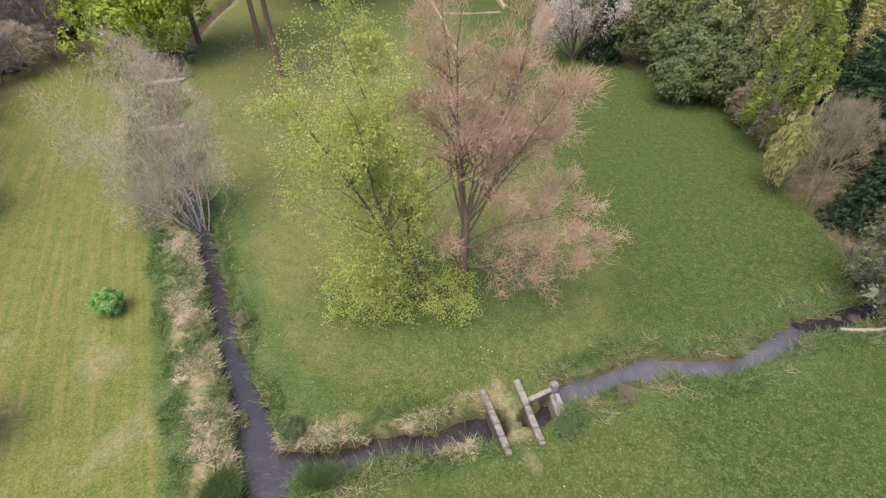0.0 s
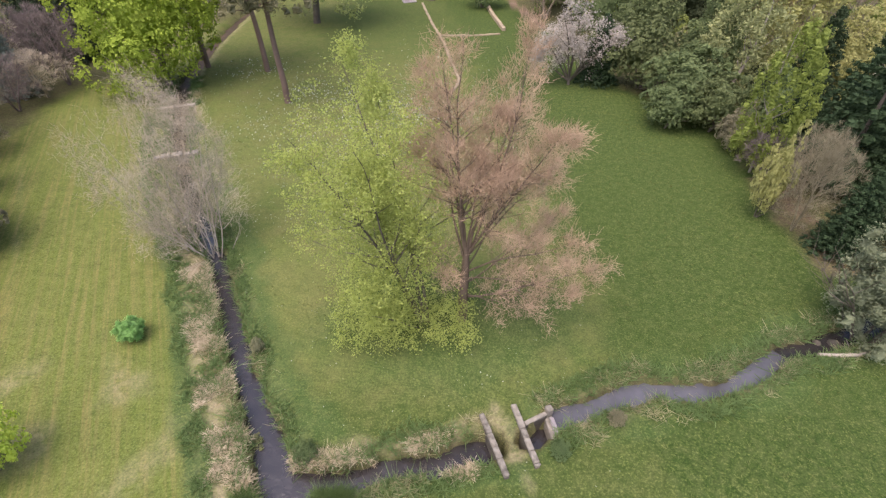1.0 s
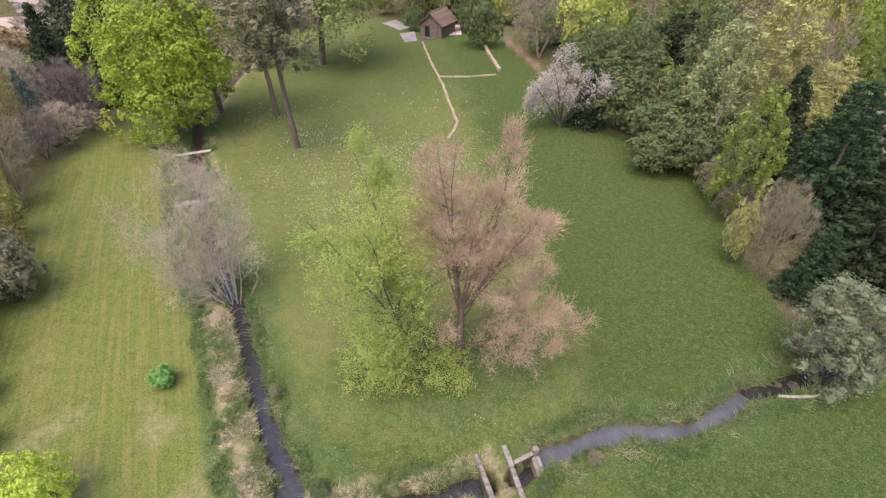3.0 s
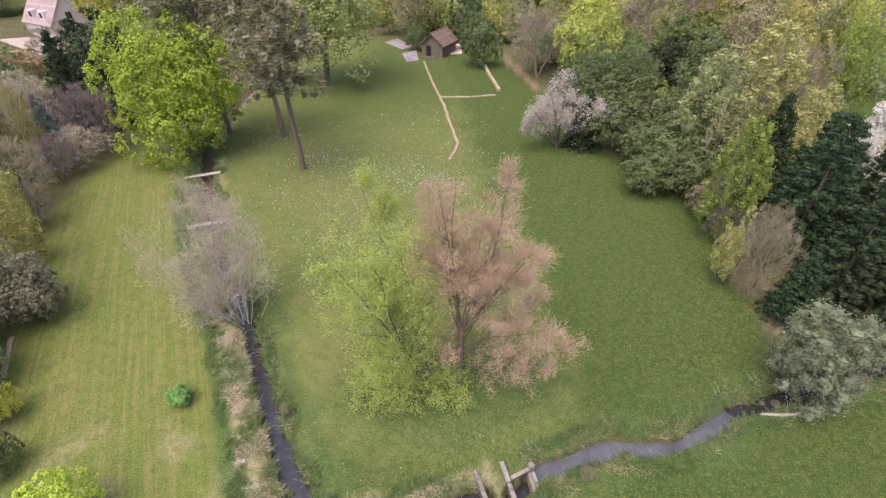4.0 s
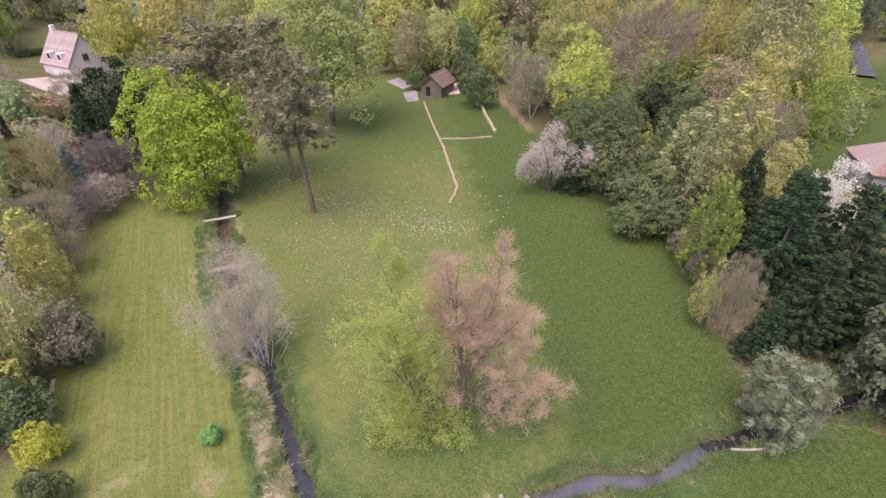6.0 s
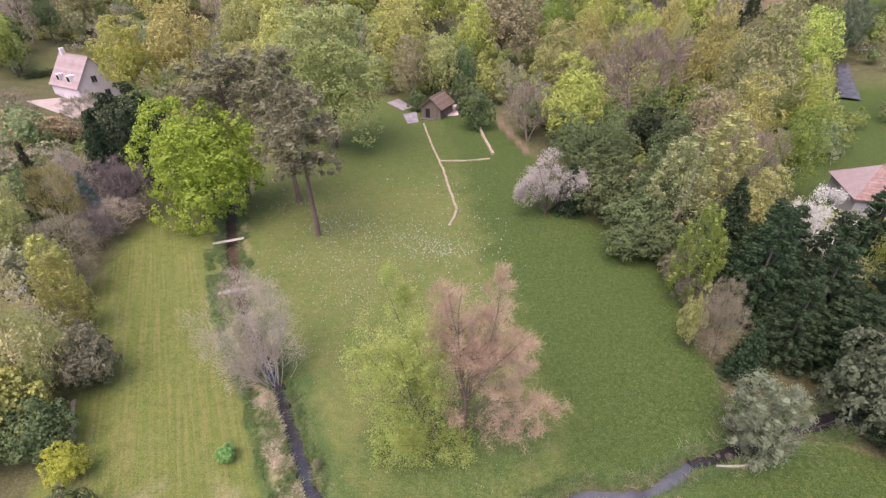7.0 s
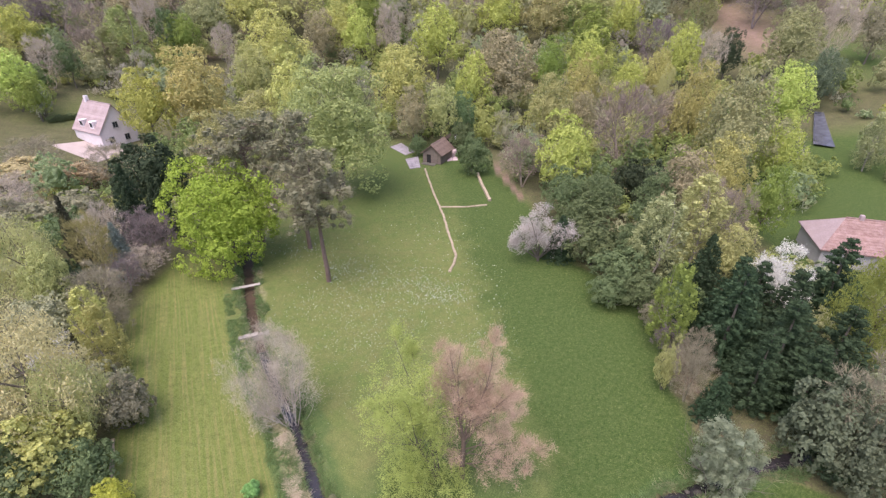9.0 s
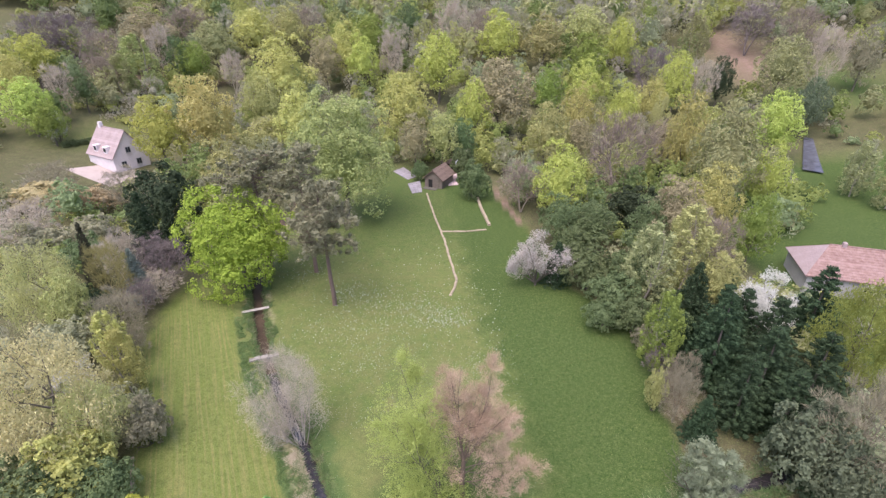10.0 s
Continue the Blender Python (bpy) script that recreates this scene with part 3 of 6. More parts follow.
def lobed(rng, h, r, low, squeeze, lobes, subs, per, leaf, thin=0.8, twig=False, extra=(), jumble=0.45):
    """A crown of billowing lobes, each a heap of leafy sprays; what lies inside a neighbouring lobe is left out."""
    half, mid = h * (1 - low) / 2, h * (1 + low) / 2
    k = np.arange(lobes) + 0.5
    z, w = 1 - 1.72 * k / lobes, 2.39996 * k + rng.uniform(0, 6)
    d = np.stack([np.sqrt(1 - z * z) * np.cos(w), np.sqrt(1 - z * z) * np.sin(w), z], 1) + rng.normal(scale=0.13, size=(lobes, 3))
    c = d * [0.74 * r, 0.74 * r, 0.80 * half] * rng.uniform(0.86, 1.12, (lobes, 1))
    c[:, :2] *= (1 - squeeze * np.clip(d[:, 2:], 0, 1))
    rad = r * rng.uniform(0.19, 0.33, lobes)
    if len(extra):
        more = np.array(extra, float)
        c, rad = np.concatenate([c, more[:, :3]]), np.concatenate([rad, more[:, 3]])
        d = np.concatenate([d, more[:, :3] / np.linalg.norm(more[:, :3], axis=1)[:, None]])
    n = len(c)
    sd = rng.normal(size=(n, subs, 3)) + 0.75 * d[:, None] + [0, 0, 0.4]
    sd /= np.linalg.norm(sd, axis=2)[:, :, None]
    sc = c[:, None] + sd * rad[:, None, None] * rng.uniform(0.75, 1.06, (n, subs, 1))
    ld = rng.normal(size=(n, subs, per, 3)) + 0.8 * sd[:, :, None]
    ld /= np.linalg.norm(ld, axis=3)[..., None]
    at = (sc[:, :, None] + ld * (rad[:, None, None, None] * rng.uniform(0.22, 0.42, (n, subs, 1, 1))) * rng.uniform(0.5, 1.2, (n, subs, per, 1))).reshape(-1, 3)
    ld, own = (ld + 0.6 * sd[:, :, None]).reshape(-1, 3), np.repeat(np.arange(n), subs * per)
    near = np.linalg.norm(at[:, None] - c[None], axis=2) / rad[None]
    near[np.arange(len(at)), own] = 9
    keep = near.min(1) > 0.80
    at, ld = at[keep], ld[keep]
    # a looser layer that closes the hollows between the lobes
    inner = rng.normal(size=(len(at) // 2, 3)) + [0, 0, 0.35]
    inner /= np.linalg.norm(inner, axis=1)[:, None]
    deep = inner * [r, r, half] * rng.uniform(0.62, 0.86, (len(inner), 1))
    deep[:, :2] *= (1 - squeeze * np.clip(inner[:, 2:], 0, 1))
    at, ld = np.concatenate([at, deep]), np.concatenate([ld, inner])
    m = len(at)
    normal = ld + rng.normal(scale=jumble, size=(m, 3)) + [0, 0, 0.3]
    normal /= np.linalg.norm(normal, axis=1)[:, None]
    along = ld + rng.normal(scale=0.35, size=(m, 3)) + [0, 0, 0.7] if twig else np.cross(normal, rng.normal(size=(m, 3)))
    along /= np.linalg.norm(along, axis=1)[:, None]
    across = np.cross(rng.normal(size=(m, 3)), along) if twig else np.cross(normal, along)
    across /= np.linalg.norm(across, axis=1)[:, None]
    s = (leaf * rng.uniform(0.6, 1.35, m))[:, None]
    bend = normal * s * (0.0 if twig else 0.15)
    corners = np.stack([at - along * s * 0.5 - bend, at + across * s * 0.5 * thin, at + along * s * 0.5 - bend, at - across * s * 0.5 * thin], 1)
    return corners.reshape(-1, 3) + [0, 0, mid], np.arange(4 * m).reshape(-1, 4)


# Each kind is built for a height of 1 unit = its own metres, then copied at the sizes that stand in the place.
def broadleaf(seed, h=16.0, r=6.0, squeeze=0.30, leaf=0.36, low=0.10, counts=(40, 14, 10)):
    rng = np.random.default_rng(seed)
    segs, tips = [], []
    limbs(rng, (0, 0, -0.3), (0.02, 0.02, 1), h * 0.62, h * 0.021, 0, 2, segs, tips, 0.62, 0.3, (5, 7), 0.55, 6, 0.07)
    mid, half = h * (1 + low) / 2, h * (1 - low) / 2
    return prisms(segs, 5), joined(lobed(rng, h, r, low, squeeze, *counts, leaf), core(seed, r * 0.84, half * 0.9, mid, squeeze, 0.48, 14, 9))


def birch_form(seed, h=14.0, r=3.4):
    rng = np.random.default_rng(seed)
    segs, fine = [], []
    feather(rng, (0, 0, -0.3), (0.04, 0, 1), h * 0.98, h * 0.011, 0, segs, fine, 0.3, 0.5, 0.6, 0.4)
    n = 150
    t = rng.uniform(0.10, 1.0, n)
    wide = r * np.sin(np.clip(0.12 + 0.88 * t, 0, 1) * math.pi * 0.95) ** 0.7 * np.sqrt(rng.uniform(0.1, 1.0, n))
    w = rng.uniform(0, 2 * math.pi, n)
    at = np.stack([wide * np.cos(w), wide * np.sin(w), t * h * 0.97], 1)
    at = np.concatenate([at, at - [0, 0, 0.5], at - [0, 0, 1.0]])
    rad = np.concatenate([r * rng.uniform(0.10, 0.20, n), r * rng.uniform(0.08, 0.15, n), r * rng.uniform(0.05, 0.11, n)])
    keep = at[:, 2] > 0.4
    return prisms([s for s in segs if s[2] > 0.02], 5), joined(leaves(rng, at[keep], rad[keep], 21, 0.21, 1.0), lumps(rng, at[:n], rad[:n], 0.55, 4, 3))


def willow_form(seed, h=13.0, r=5.6):
    rng = np.random.default_rng(seed)
    segs, tips = [], []
    limbs(rng, (0, 0, -0.3), (0, 0, 1), h * 0.6, h * 0.025, 0, 2, segs, tips, 0.6, 0.35, (4, 6), 0.6, 5, 0.1)
    tops = clumps(rng, 110, r * 0.84, h * 0.38, h * 0.56, 0.2, 0.15)
    pieces = [leaves(rng, tops, np.full(110, r * 0.17), 64, 0.27, 1.2, 0.6)]
    strands = []
    for p in tops[rng.integers(0, 110, 210)]:
        q = p * [1.06, 1.06, 1] + rng.normal(scale=0.5, size=3)
        for k in range(7):
            strands.append(q - [0.05 * k * rng.normal(), 0.05 * k * rng.normal(), 0.42 * k])
    strands = [s for s in strands if s[2] > 0.5]
    pieces.append(leaves(rng, strands, np.full(len(strands), 0.26), 5, 0.34, 2.5, 0.45))
    return prisms(segs, 5), joined(*pieces)


def bare_form(seed, h=12.0, r=4.5, stems=3, fine_count=1300):
    """A leafless crown: limbs with side shoots, then a haze of fine twigs along them."""
    rng = np.random.default_rng(seed)
    segs, fine = [], []
    for k in range(stems):
        w = 2 * math.pi * (k + rng.random()) / stems
        feather(rng, (0, 0, -0.3), (0.32 * math.cos(w), 0.32 * math.sin(w), 1), h * rng.uniform(0.85, 1.0), h * 0.014, 0, segs, fine, 0.3, 0.75)
    ends = np.array([s[1] for s in fine])
    k = np.array([r / np.percentile(np.hypot(ends[:, 0], ends[:, 1]), 90)] * 2 + [h / ends[:, 2].max()])
    segs, fine = ([(np.array(a) * k, np.array(b) * k, ra, rb) for a, b, ra, rb in some] for some in (segs, fine))
    twigs = lobed(rng, h, r, 0.16, 0.15, 26, 11, 12, 0.95, 0.045, True)
    return prisms(segs + [s for s in fine if s[2] > 0.012], 4), joined(haze_on(rng, fine, fine_count, 0.62, 0.013, 0.45, 0.22), twigs)


def spruce_form(seed, h=10.0, r=2.6, whorls=20, full=1.0):
    """A cone of drooping whorls, each bough a fan of short needle sprays."""
    rng = np.random.default_rng(seed)
    at, rad = [], []
    segs = [((0, 0, -0.3), (0, 0, h * 0.97), h * 0.016, 0.02)]
    for k in range(whorls):
        t = (k + 0.4) / whorls
        z, reach = h * (0.05 + 0.93 * t), r * (1 - t) ** (0.75 * full) * rng.uniform(0.85, 1.1) + 0.1
        boughs = max(4, int(10 * (1 - t) + 4))
        for b in range(boughs):
            w = 2 * math.pi * (b + rng.random()) / boughs
            for f in (0.35, 0.65, 0.95):
                at.append((reach * f * math.cos(w), reach * f * math.sin(w), z - 0.35 * reach * f * f + 0.1 * rng.normal()))
                rad.append(0.16 * r * (1.15 - 0.4 * f) * (1 - 0.5 * t) + 0.06)
    return prisms(segs, 6), joined(leaves(rng, at, rad, 13, 0.21 * r / 2.6 + 0.06, 0.6, 0.55, 0.4), lumps(rng, at, rad, 0.6, 4, 3))


def cypress_form(seed, h=15.0, r=4.0):
    """A dense, broad evergreen cone of upswept, layered sprays."""
    rng = np.random.default_rng(seed)
    segs = [((0, 0, -0.3), (0, 0, h * 0.95), h * 0.018, 0.03)]
    at, rad = [], []
    for k in range(15):
        t = (k + 0.5 * rng.random()) / 15
        reach = r * min(1.0, 0.72 + 1.6 * t) * (1 - t) ** 0.72 * rng.uniform(0.88, 1.1) + 0.15
        for b in range(max(5, int(13 * (1 - t)))):
            w = 2 * math.pi * (b + 0.8 * rng.random()) / max(5, int(13 * (1 - t)))
            far = reach * rng.uniform(0.8, 1.1)
            for f in (0.45, 0.72, 0.98):
                at.append((far * f * math.cos(w), far * f * math.sin(w), h * (0.03 + 0.93 * t) + 0.32 * far * f * f - 0.25 * far * f))
                rad.append((0.21 - 0.07 * f) * r * (1 - 0.5 * t) + 0.06)
    return prisms(segs, 6), joined(leaves(rng, at, rad, 21, 0.26, -0.6, 0.6, 0.6, 1.45), lumps(rng, at, rad, 0.66))


def shrub_form(seed, h=5.0, r=3.0):
    rng = np.random.default_rng(seed)
    segs, tips = [], []
    for _ in range(5):
        limbs(rng, (0, 0, -0.2), (*rng.normal(scale=0.5, size=2), 1), h * 0.6, h * 0.014, 0, 1, segs, tips, 0.6, 0.3, (2, 4), 0.6, 4, 0.14)
    crown = lobed(rng, h, r, 0.02, 0.12, 18, 13, 12, 0.26)
    return prisms(segs, 4), joined(crown, core(seed, r * 0.85, h * 0.44, h * 0.5, 0.15, 0.5, 12, 8))


def blossom_form(seed, h=8.0, r=3.6):
    rng = np.random.default_rng(seed)
    segs, fine = [], []
    for k in range(11):
        w = 2 * math.pi * (k + rng.random()) / 11
        out = (0.15, 0.5, 0.85, 1.4, 0.7, 2.2)[k % 6] * rng.uniform(0.8, 1.1)
        feather(rng, (0, 0, 0.3), (1.2 * out * math.cos(w), 1.2 * out * math.sin(w), 1), h * rng.uniform(0.75, 0.95) * (1 - 0.2 * out), h * 0.012, 0, segs, fine, 0.2, 0.9)
    segs.append(((0, 0, -0.3), (0, 0, 0.6), 0.2, 0.16))
    ends = np.array([s[1] for s in fine])
    k = np.array([r / np.percentile(np.hypot(ends[:, 0], ends[:, 1]), 93)] * 2 + [h / ends[:, 2].max()])
    segs = [(np.array(a) * k, np.array(b) * k, ra, rb) for a, b, ra, rb in segs]
    at = (ends * k)[rng.integers(0, len(ends), 1300)] + rng.normal(scale=0.25, size=(1300, 3))
    return prisms([s for s in segs if s[2] > 0.012], 4), leaves(rng, at, np.full(1300, 0.36), 13, 0.125, 0, 1, 0.05)


FORMS = {
    "oak": [(broadleaf(s, 16, 6.0), 16.0, 6.0) for s in (11, 12, 13, 14)],
    "poplar": [(broadleaf(21, 22, 7.4, 0.28, 0.32, 0.04, (64, 20, 14)), 22.0, 7.4)],
    "birch": [(birch_form(s), 14.0, 3.4) for s in (31, 32, 33)],
    "willow": [(willow_form(s), 13.0, 5.6) for s in (41, 42)],
    "bare": [(bare_form(s), 12.0, 4.5) for s in (51, 52)],
    "spruce": [(spruce_form(s), 10.0, 2.6) for s in (61, 62)],
    "cypress": [(cypress_form(s), 15.0, 4.0) for s in (71, 72)],
    "shrub": [(shrub_form(s), 5.0, 3.0) for s in (81, 82, 83)],
    "blossom": [(blossom_form(s), 8.0, 3.6) for s in (91, 92)],
}
WORDS = {
    "oak": ("broadleaf_tree", "tree", "broad-crowned tree in {} leaf at the wood's edge"),
    "poplar": ("broadleaf_tree", "tree", "tall broad tree in {} leaf beside the lawn"),
    "birch": ("birch_tree", "tree", "slender birch with {} spring leaves"),
    "willow": ("willow_tree", "tree", "weeping willow with hanging {} shoots"),
    "bare": ("bare_tree", "tree", "leafless tree with fine {} twigs"),
    "spruce": ("spruce_tree", "tree", "{} spruce with drooping boughs"),
    "cypress": ("cypress_tree", "tree", "dense {} evergreen cypress"),
    "shrub": ("shrub", "shrub", "rounded shrub with {} foliage"),
    "blossom": ("blossom_tree", "tree", "small tree covered in {} blossom"),
}
TONE = {
    "leaf_mid": "mid-green", "leaf_green": "soft green", "leaf_dark": "dark green", "leaf_fresh": "fresh bright green", "leaf_lime": "yellow-green", "leaf_yellow": "yellowish",
    "leaf_lemon": "lemon yellow", "leaf_olive": "olive", "leaf_pale": "pale green", "leaf_grey": "grey-green", "leaf_sage": "dull grey-green", "leaf_orange": "golden-brown", "leaf_willow": "yellow-green",
    "leaf_yellowpale": "pale yellow-green", "leaf_tan": "straw-coloured", "twig_leaf": "brownish budding", "spruce_dark": "dark green", "spruce_brown": "brownish",
    "spruce_blue": "blue-grey", "blossom_white": "white", "blossom_pink": "pinkish white", "twig_brown": "brown", "twig_grey": "grey", "twig_tan": "straw-brown",
    "twig_yellow": "yellowish", "twig_purple": "purplish",
}
MESHES = {}
for kind, forms in FORMS.items():
    MESHES[kind] = []
    for (wood, crown), h, r in forms:
        MESHES[kind].append((quads(kind + "_trunk", *wood, BARK, True), quads(kind + "_crown", *crown, LEAF["leaf_mid"]), h, r))
pick = np.random.default_rng(5)


def plant(kind, tone, x, y, h, r, bark=None, lean=0.0):
    """A tree or shrub of a kind, at its place and size, with its own foliage colour."""
    trunk, crown, h0, r0 = MESHES[kind][pick.integers(len(MESHES[kind]))]
    name, category, words = WORDS[kind]
    r = min(r, 11.0)
    h = max(h, 0.8 * r)
    ob = thing(name, words.format(TONE[tone]), category)
    spin = Matrix.Rotation(pick.uniform(0, 2 * math.pi), 4, "Z")
    ob.matrix_basis = Matrix.Translation((x, y, float(land(x, y)))) @ Matrix.Rotation(lean, 4, "Y") @ spin @ Matrix.Diagonal((r / r0, r / r0, h / h0, 1))
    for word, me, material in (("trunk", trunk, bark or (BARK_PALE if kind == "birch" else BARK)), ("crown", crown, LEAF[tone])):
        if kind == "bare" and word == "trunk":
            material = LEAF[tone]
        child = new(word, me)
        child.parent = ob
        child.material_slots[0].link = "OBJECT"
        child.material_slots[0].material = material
    return ob


EAST_EDGE = [  # kind, material, x, y, height, crown radius
    ("spruce", "spruce_dark", 13.8, 39.8, 7, 2.3),
    ("shrub", "leaf_mid", 17.8, 38.4, 7, 4.2),
    ("shrub", "leaf_mid", 19.6, 31.8, 6, 3.6),
    ("shrub", "leaf_mid", 17.3, 46.8, 6, 3.3),
    ("shrub", "leaf_mid", 17.4, 28.5, 4, 2.4),
    ("shrub", "leaf_mid", 21.0, 27.9, 5, 2.7),
    ("birch", "leaf_pale", 24.2, 33.0, 13, 3.4),
    ("birch", "leaf_olive", 29.6, 35.0, 14.5, 3.8),
    ("birch", "leaf_fresh", 21.3, 20.8, 10.8, 2.2),
    ("spruce", "spruce_dark", 28.0, 28.4, 10, 2.8),
    ("shrub", "leaf_grey", 21.3, 24.3, 3.5, 1.5),
    ("shrub", "leaf_olive", 18.9, 14.9, 5.4, 1.1),
    ("bare", "twig_tan", 20.5, 13.4, 6.4, 1.8),
    ("spruce", "spruce_dark", 21.9, 11.3, 5.6, 1.8),
    ("shrub", "leaf_mid", 22.6, 35.9, 8, 3.3),
]
EAST_CONIFERS = [  # kind, material, x, y, height, crown radius
    ("cypress", "spruce_dark", 28.2, 22.6, 11, 3.0),
    ("bare", "twig_brown", 34.5, 38.5, 12, 3.6),
    ("oak", "leaf_olive", 33.4, 32.6, 9, 3.4),
    ("shrub", "leaf_dark", 26.6, 30.2, 5, 2.8),
    ("shrub", "leaf_mid", 25.2, 26.6, 5, 2.6),
    ("shrub", "leaf_mid", 36.0, 33.5, 5, 3.0),
    ("cypress", "spruce_dark", 26.2, 18.8, 12.2, 3.2),
    ("cypress", "spruce_dark", 29.4, 15.6, 10.5, 3.6),
    ("cypress", "spruce_dark", 26.2, 13.2, 8.6, 2.6),
    ("cypress", "spruce_dark", 34.4, 15.4, 10, 3.6),
    ("cypress", "spruce_dark", 29.6, 11.6, 8.5, 3.0),
    ("blossom", "blossom_white", 36.2, 27.5, 9.6, 3.4),
    ("cypress", "spruce_dark", 42.6, 27.6, 10.5, 3.4),
    ("willow", "leaf_willow", 39.7, 18.0, 14, 4.7),
    ("shrub", "leaf_sage", 28.5, 7.1, 8, 3.4),
    ("bare", "twig_tan", 31.5, 6.1, 11, 3.8),
    ("shrub", "leaf_dark", 28.8, 5.5, 3, 1.9),
    ("shrub", "leaf_sage", 29.4, 4.0, 7, 2.8),
    ("bare", "twig_tan", 22.9, 17.4, 5.4, 1.5),
    ("spruce", "spruce_dark", 24.8, 23.6, 6, 2.0),
]
EAST_WOOD = [  # kind, material, x, y, height, crown radius
    ("oak", "leaf_olive", 20.7, 91.1, 18, 5.2),
    ("oak", "leaf_lime", 18.3, 62.3, 15, 5.2),
    ("oak", "twig_leaf", 29.1, 96.1, 13, 4.1),
    ("bare", "twig_brown", 32.4, 73.7, 18, 6.2),
    ("oak", "leaf_yellow", 48.3, 81.3, 21, 4.7),
    ("oak", "twig_leaf", 48.4, 90.6, 14, 5.2),
    ("oak", "leaf_pale", 49.6, 66.5, 22, 6.6),
    ("oak", "leaf_lime", 77.9, 98.3, 18, 6.2),
    ("oak", "leaf_lime", 58.8, 66.8, 14, 4.0),
    ("birch", "leaf_pale", 83.2, 76.0, 12, 3.0),
    ("birch", "leaf_pale", 85.5, 69.5, 12, 3.4),
    ("birch", "leaf_grey", 87.5, 80.5, 11, 2.6),
    ("oak", "leaf_yellow", 40.2, 50.8, 15, 4.0),
    ("oak", "twig_leaf", 31.8, 45.3, 15, 4.4),
    ("oak", "leaf_fresh", 43.9, 44.2, 13, 3.1),
    ("oak", "leaf_mid", 0.8, 98.3, 12, 3.7),
    ("oak", "leaf_mid", 28.4, 45.0, 12, 3.7),
    ("shrub", "leaf_dark", 31.3, 59.8, 8, 5.0),
    ("bare", "twig_brown", 12.1, 67.4, 10, 4.5),
    ("oak", "leaf_mid", 21.5, 50.5, 9, 4.0),
    ("shrub", "leaf_mid", 22.5, 56.0, 7, 4.0),
    ("oak", "leaf_mid", 16.5, 52.5, 9, 3.6),
]
NORTH_WOOD = [  # kind, material, x, y, height, crown radius
    ("oak", "leaf_yellow", -15.7, 117.2, 21, 8.2),
    ("oak", "leaf_lime", -7.3, 160.1, 25, 9.1),
    ("oak", "twig_leaf", 12.0, 124.7, 24, 11.0),
    ("bare", "twig_grey", -26.0, 173.7, 21, 5.1),
    ("oak", "leaf_lime", 16.6, 192.6, 22, 9.6),
    ("oak", "leaf_olive", 34.3, 188.8, 21, 9.4),
    ("oak", "leaf_olive", 52.4, 198.4, 21, 10.7),
    ("bare", "twig_grey", -2.5, 209.4, 22, 7.8),
    ("oak", "leaf_mid", -22.3, 212.4, 21, 6.4),
    ("bare", "twig_brown", 10.9, 202.0, 21, 6.7),
    ("oak", "leaf_fresh", 29.8, 142.6, 18, 5.5),
    ("oak", "leaf_lime", 40.7, 139.3, 20, 6.4),
    ("oak", "leaf_fresh", 46.9, 164.0, 21, 8.0),
    ("oak", "leaf_yellow", 32.5, 111.3, 18, 5.4),
    ("oak", "leaf_lime", 62.5, 178.4, 21, 6.4),
    ("bare", "twig_purple", 66.1, 152.9, 18, 6.9),
    ("oak", "leaf_lime", 67.4, 135.5, 21, 6.2),
    ("birch", "leaf_pale", 86.6, 170.1, 21, 5.3),
    ("oak", "leaf_dark", 83.5, 139.8, 16, 4.6),
    ("oak", "leaf_lime", 45.7, 115.3, 18, 5.3),
    ("oak", "leaf_yellow", 55.5, 121.4, 18, 5.5),
    ("blossom", "leaf_yellowpale", 54.8, 111.5, 16, 3.0),
    ("oak", "leaf_pale", 99.2, 135.7, 21, 7.8),
    ("oak", "leaf_sage", 94.7, 112.0, 16, 4.8),
    ("bare", "twig_grey", 112.4, 136.5, 20, 5.7),
    ("bare", "twig_purple", 110.5, 178.7, 18, 8.4),
    ("bare", "twig_brown", 121.0, 165.9, 18, 7.5),
    ("oak", "leaf_grey", 122.0, 134.9, 17, 5.0),
    ("bare", "twig_grey", 75.9, 136.3, 17, 4.5),
    ("oak", "leaf_lime", 4.1, 116.2, 20, 5.3),
    ("shrub", "leaf_dark", -2.0, 110.2, 8, 5.2),
    ("shrub", "leaf_mid", 2.8, 75.0, 8, 3.6),
    ("shrub", "leaf_dark", -8.1, 106.0, 7, 4.7),
]
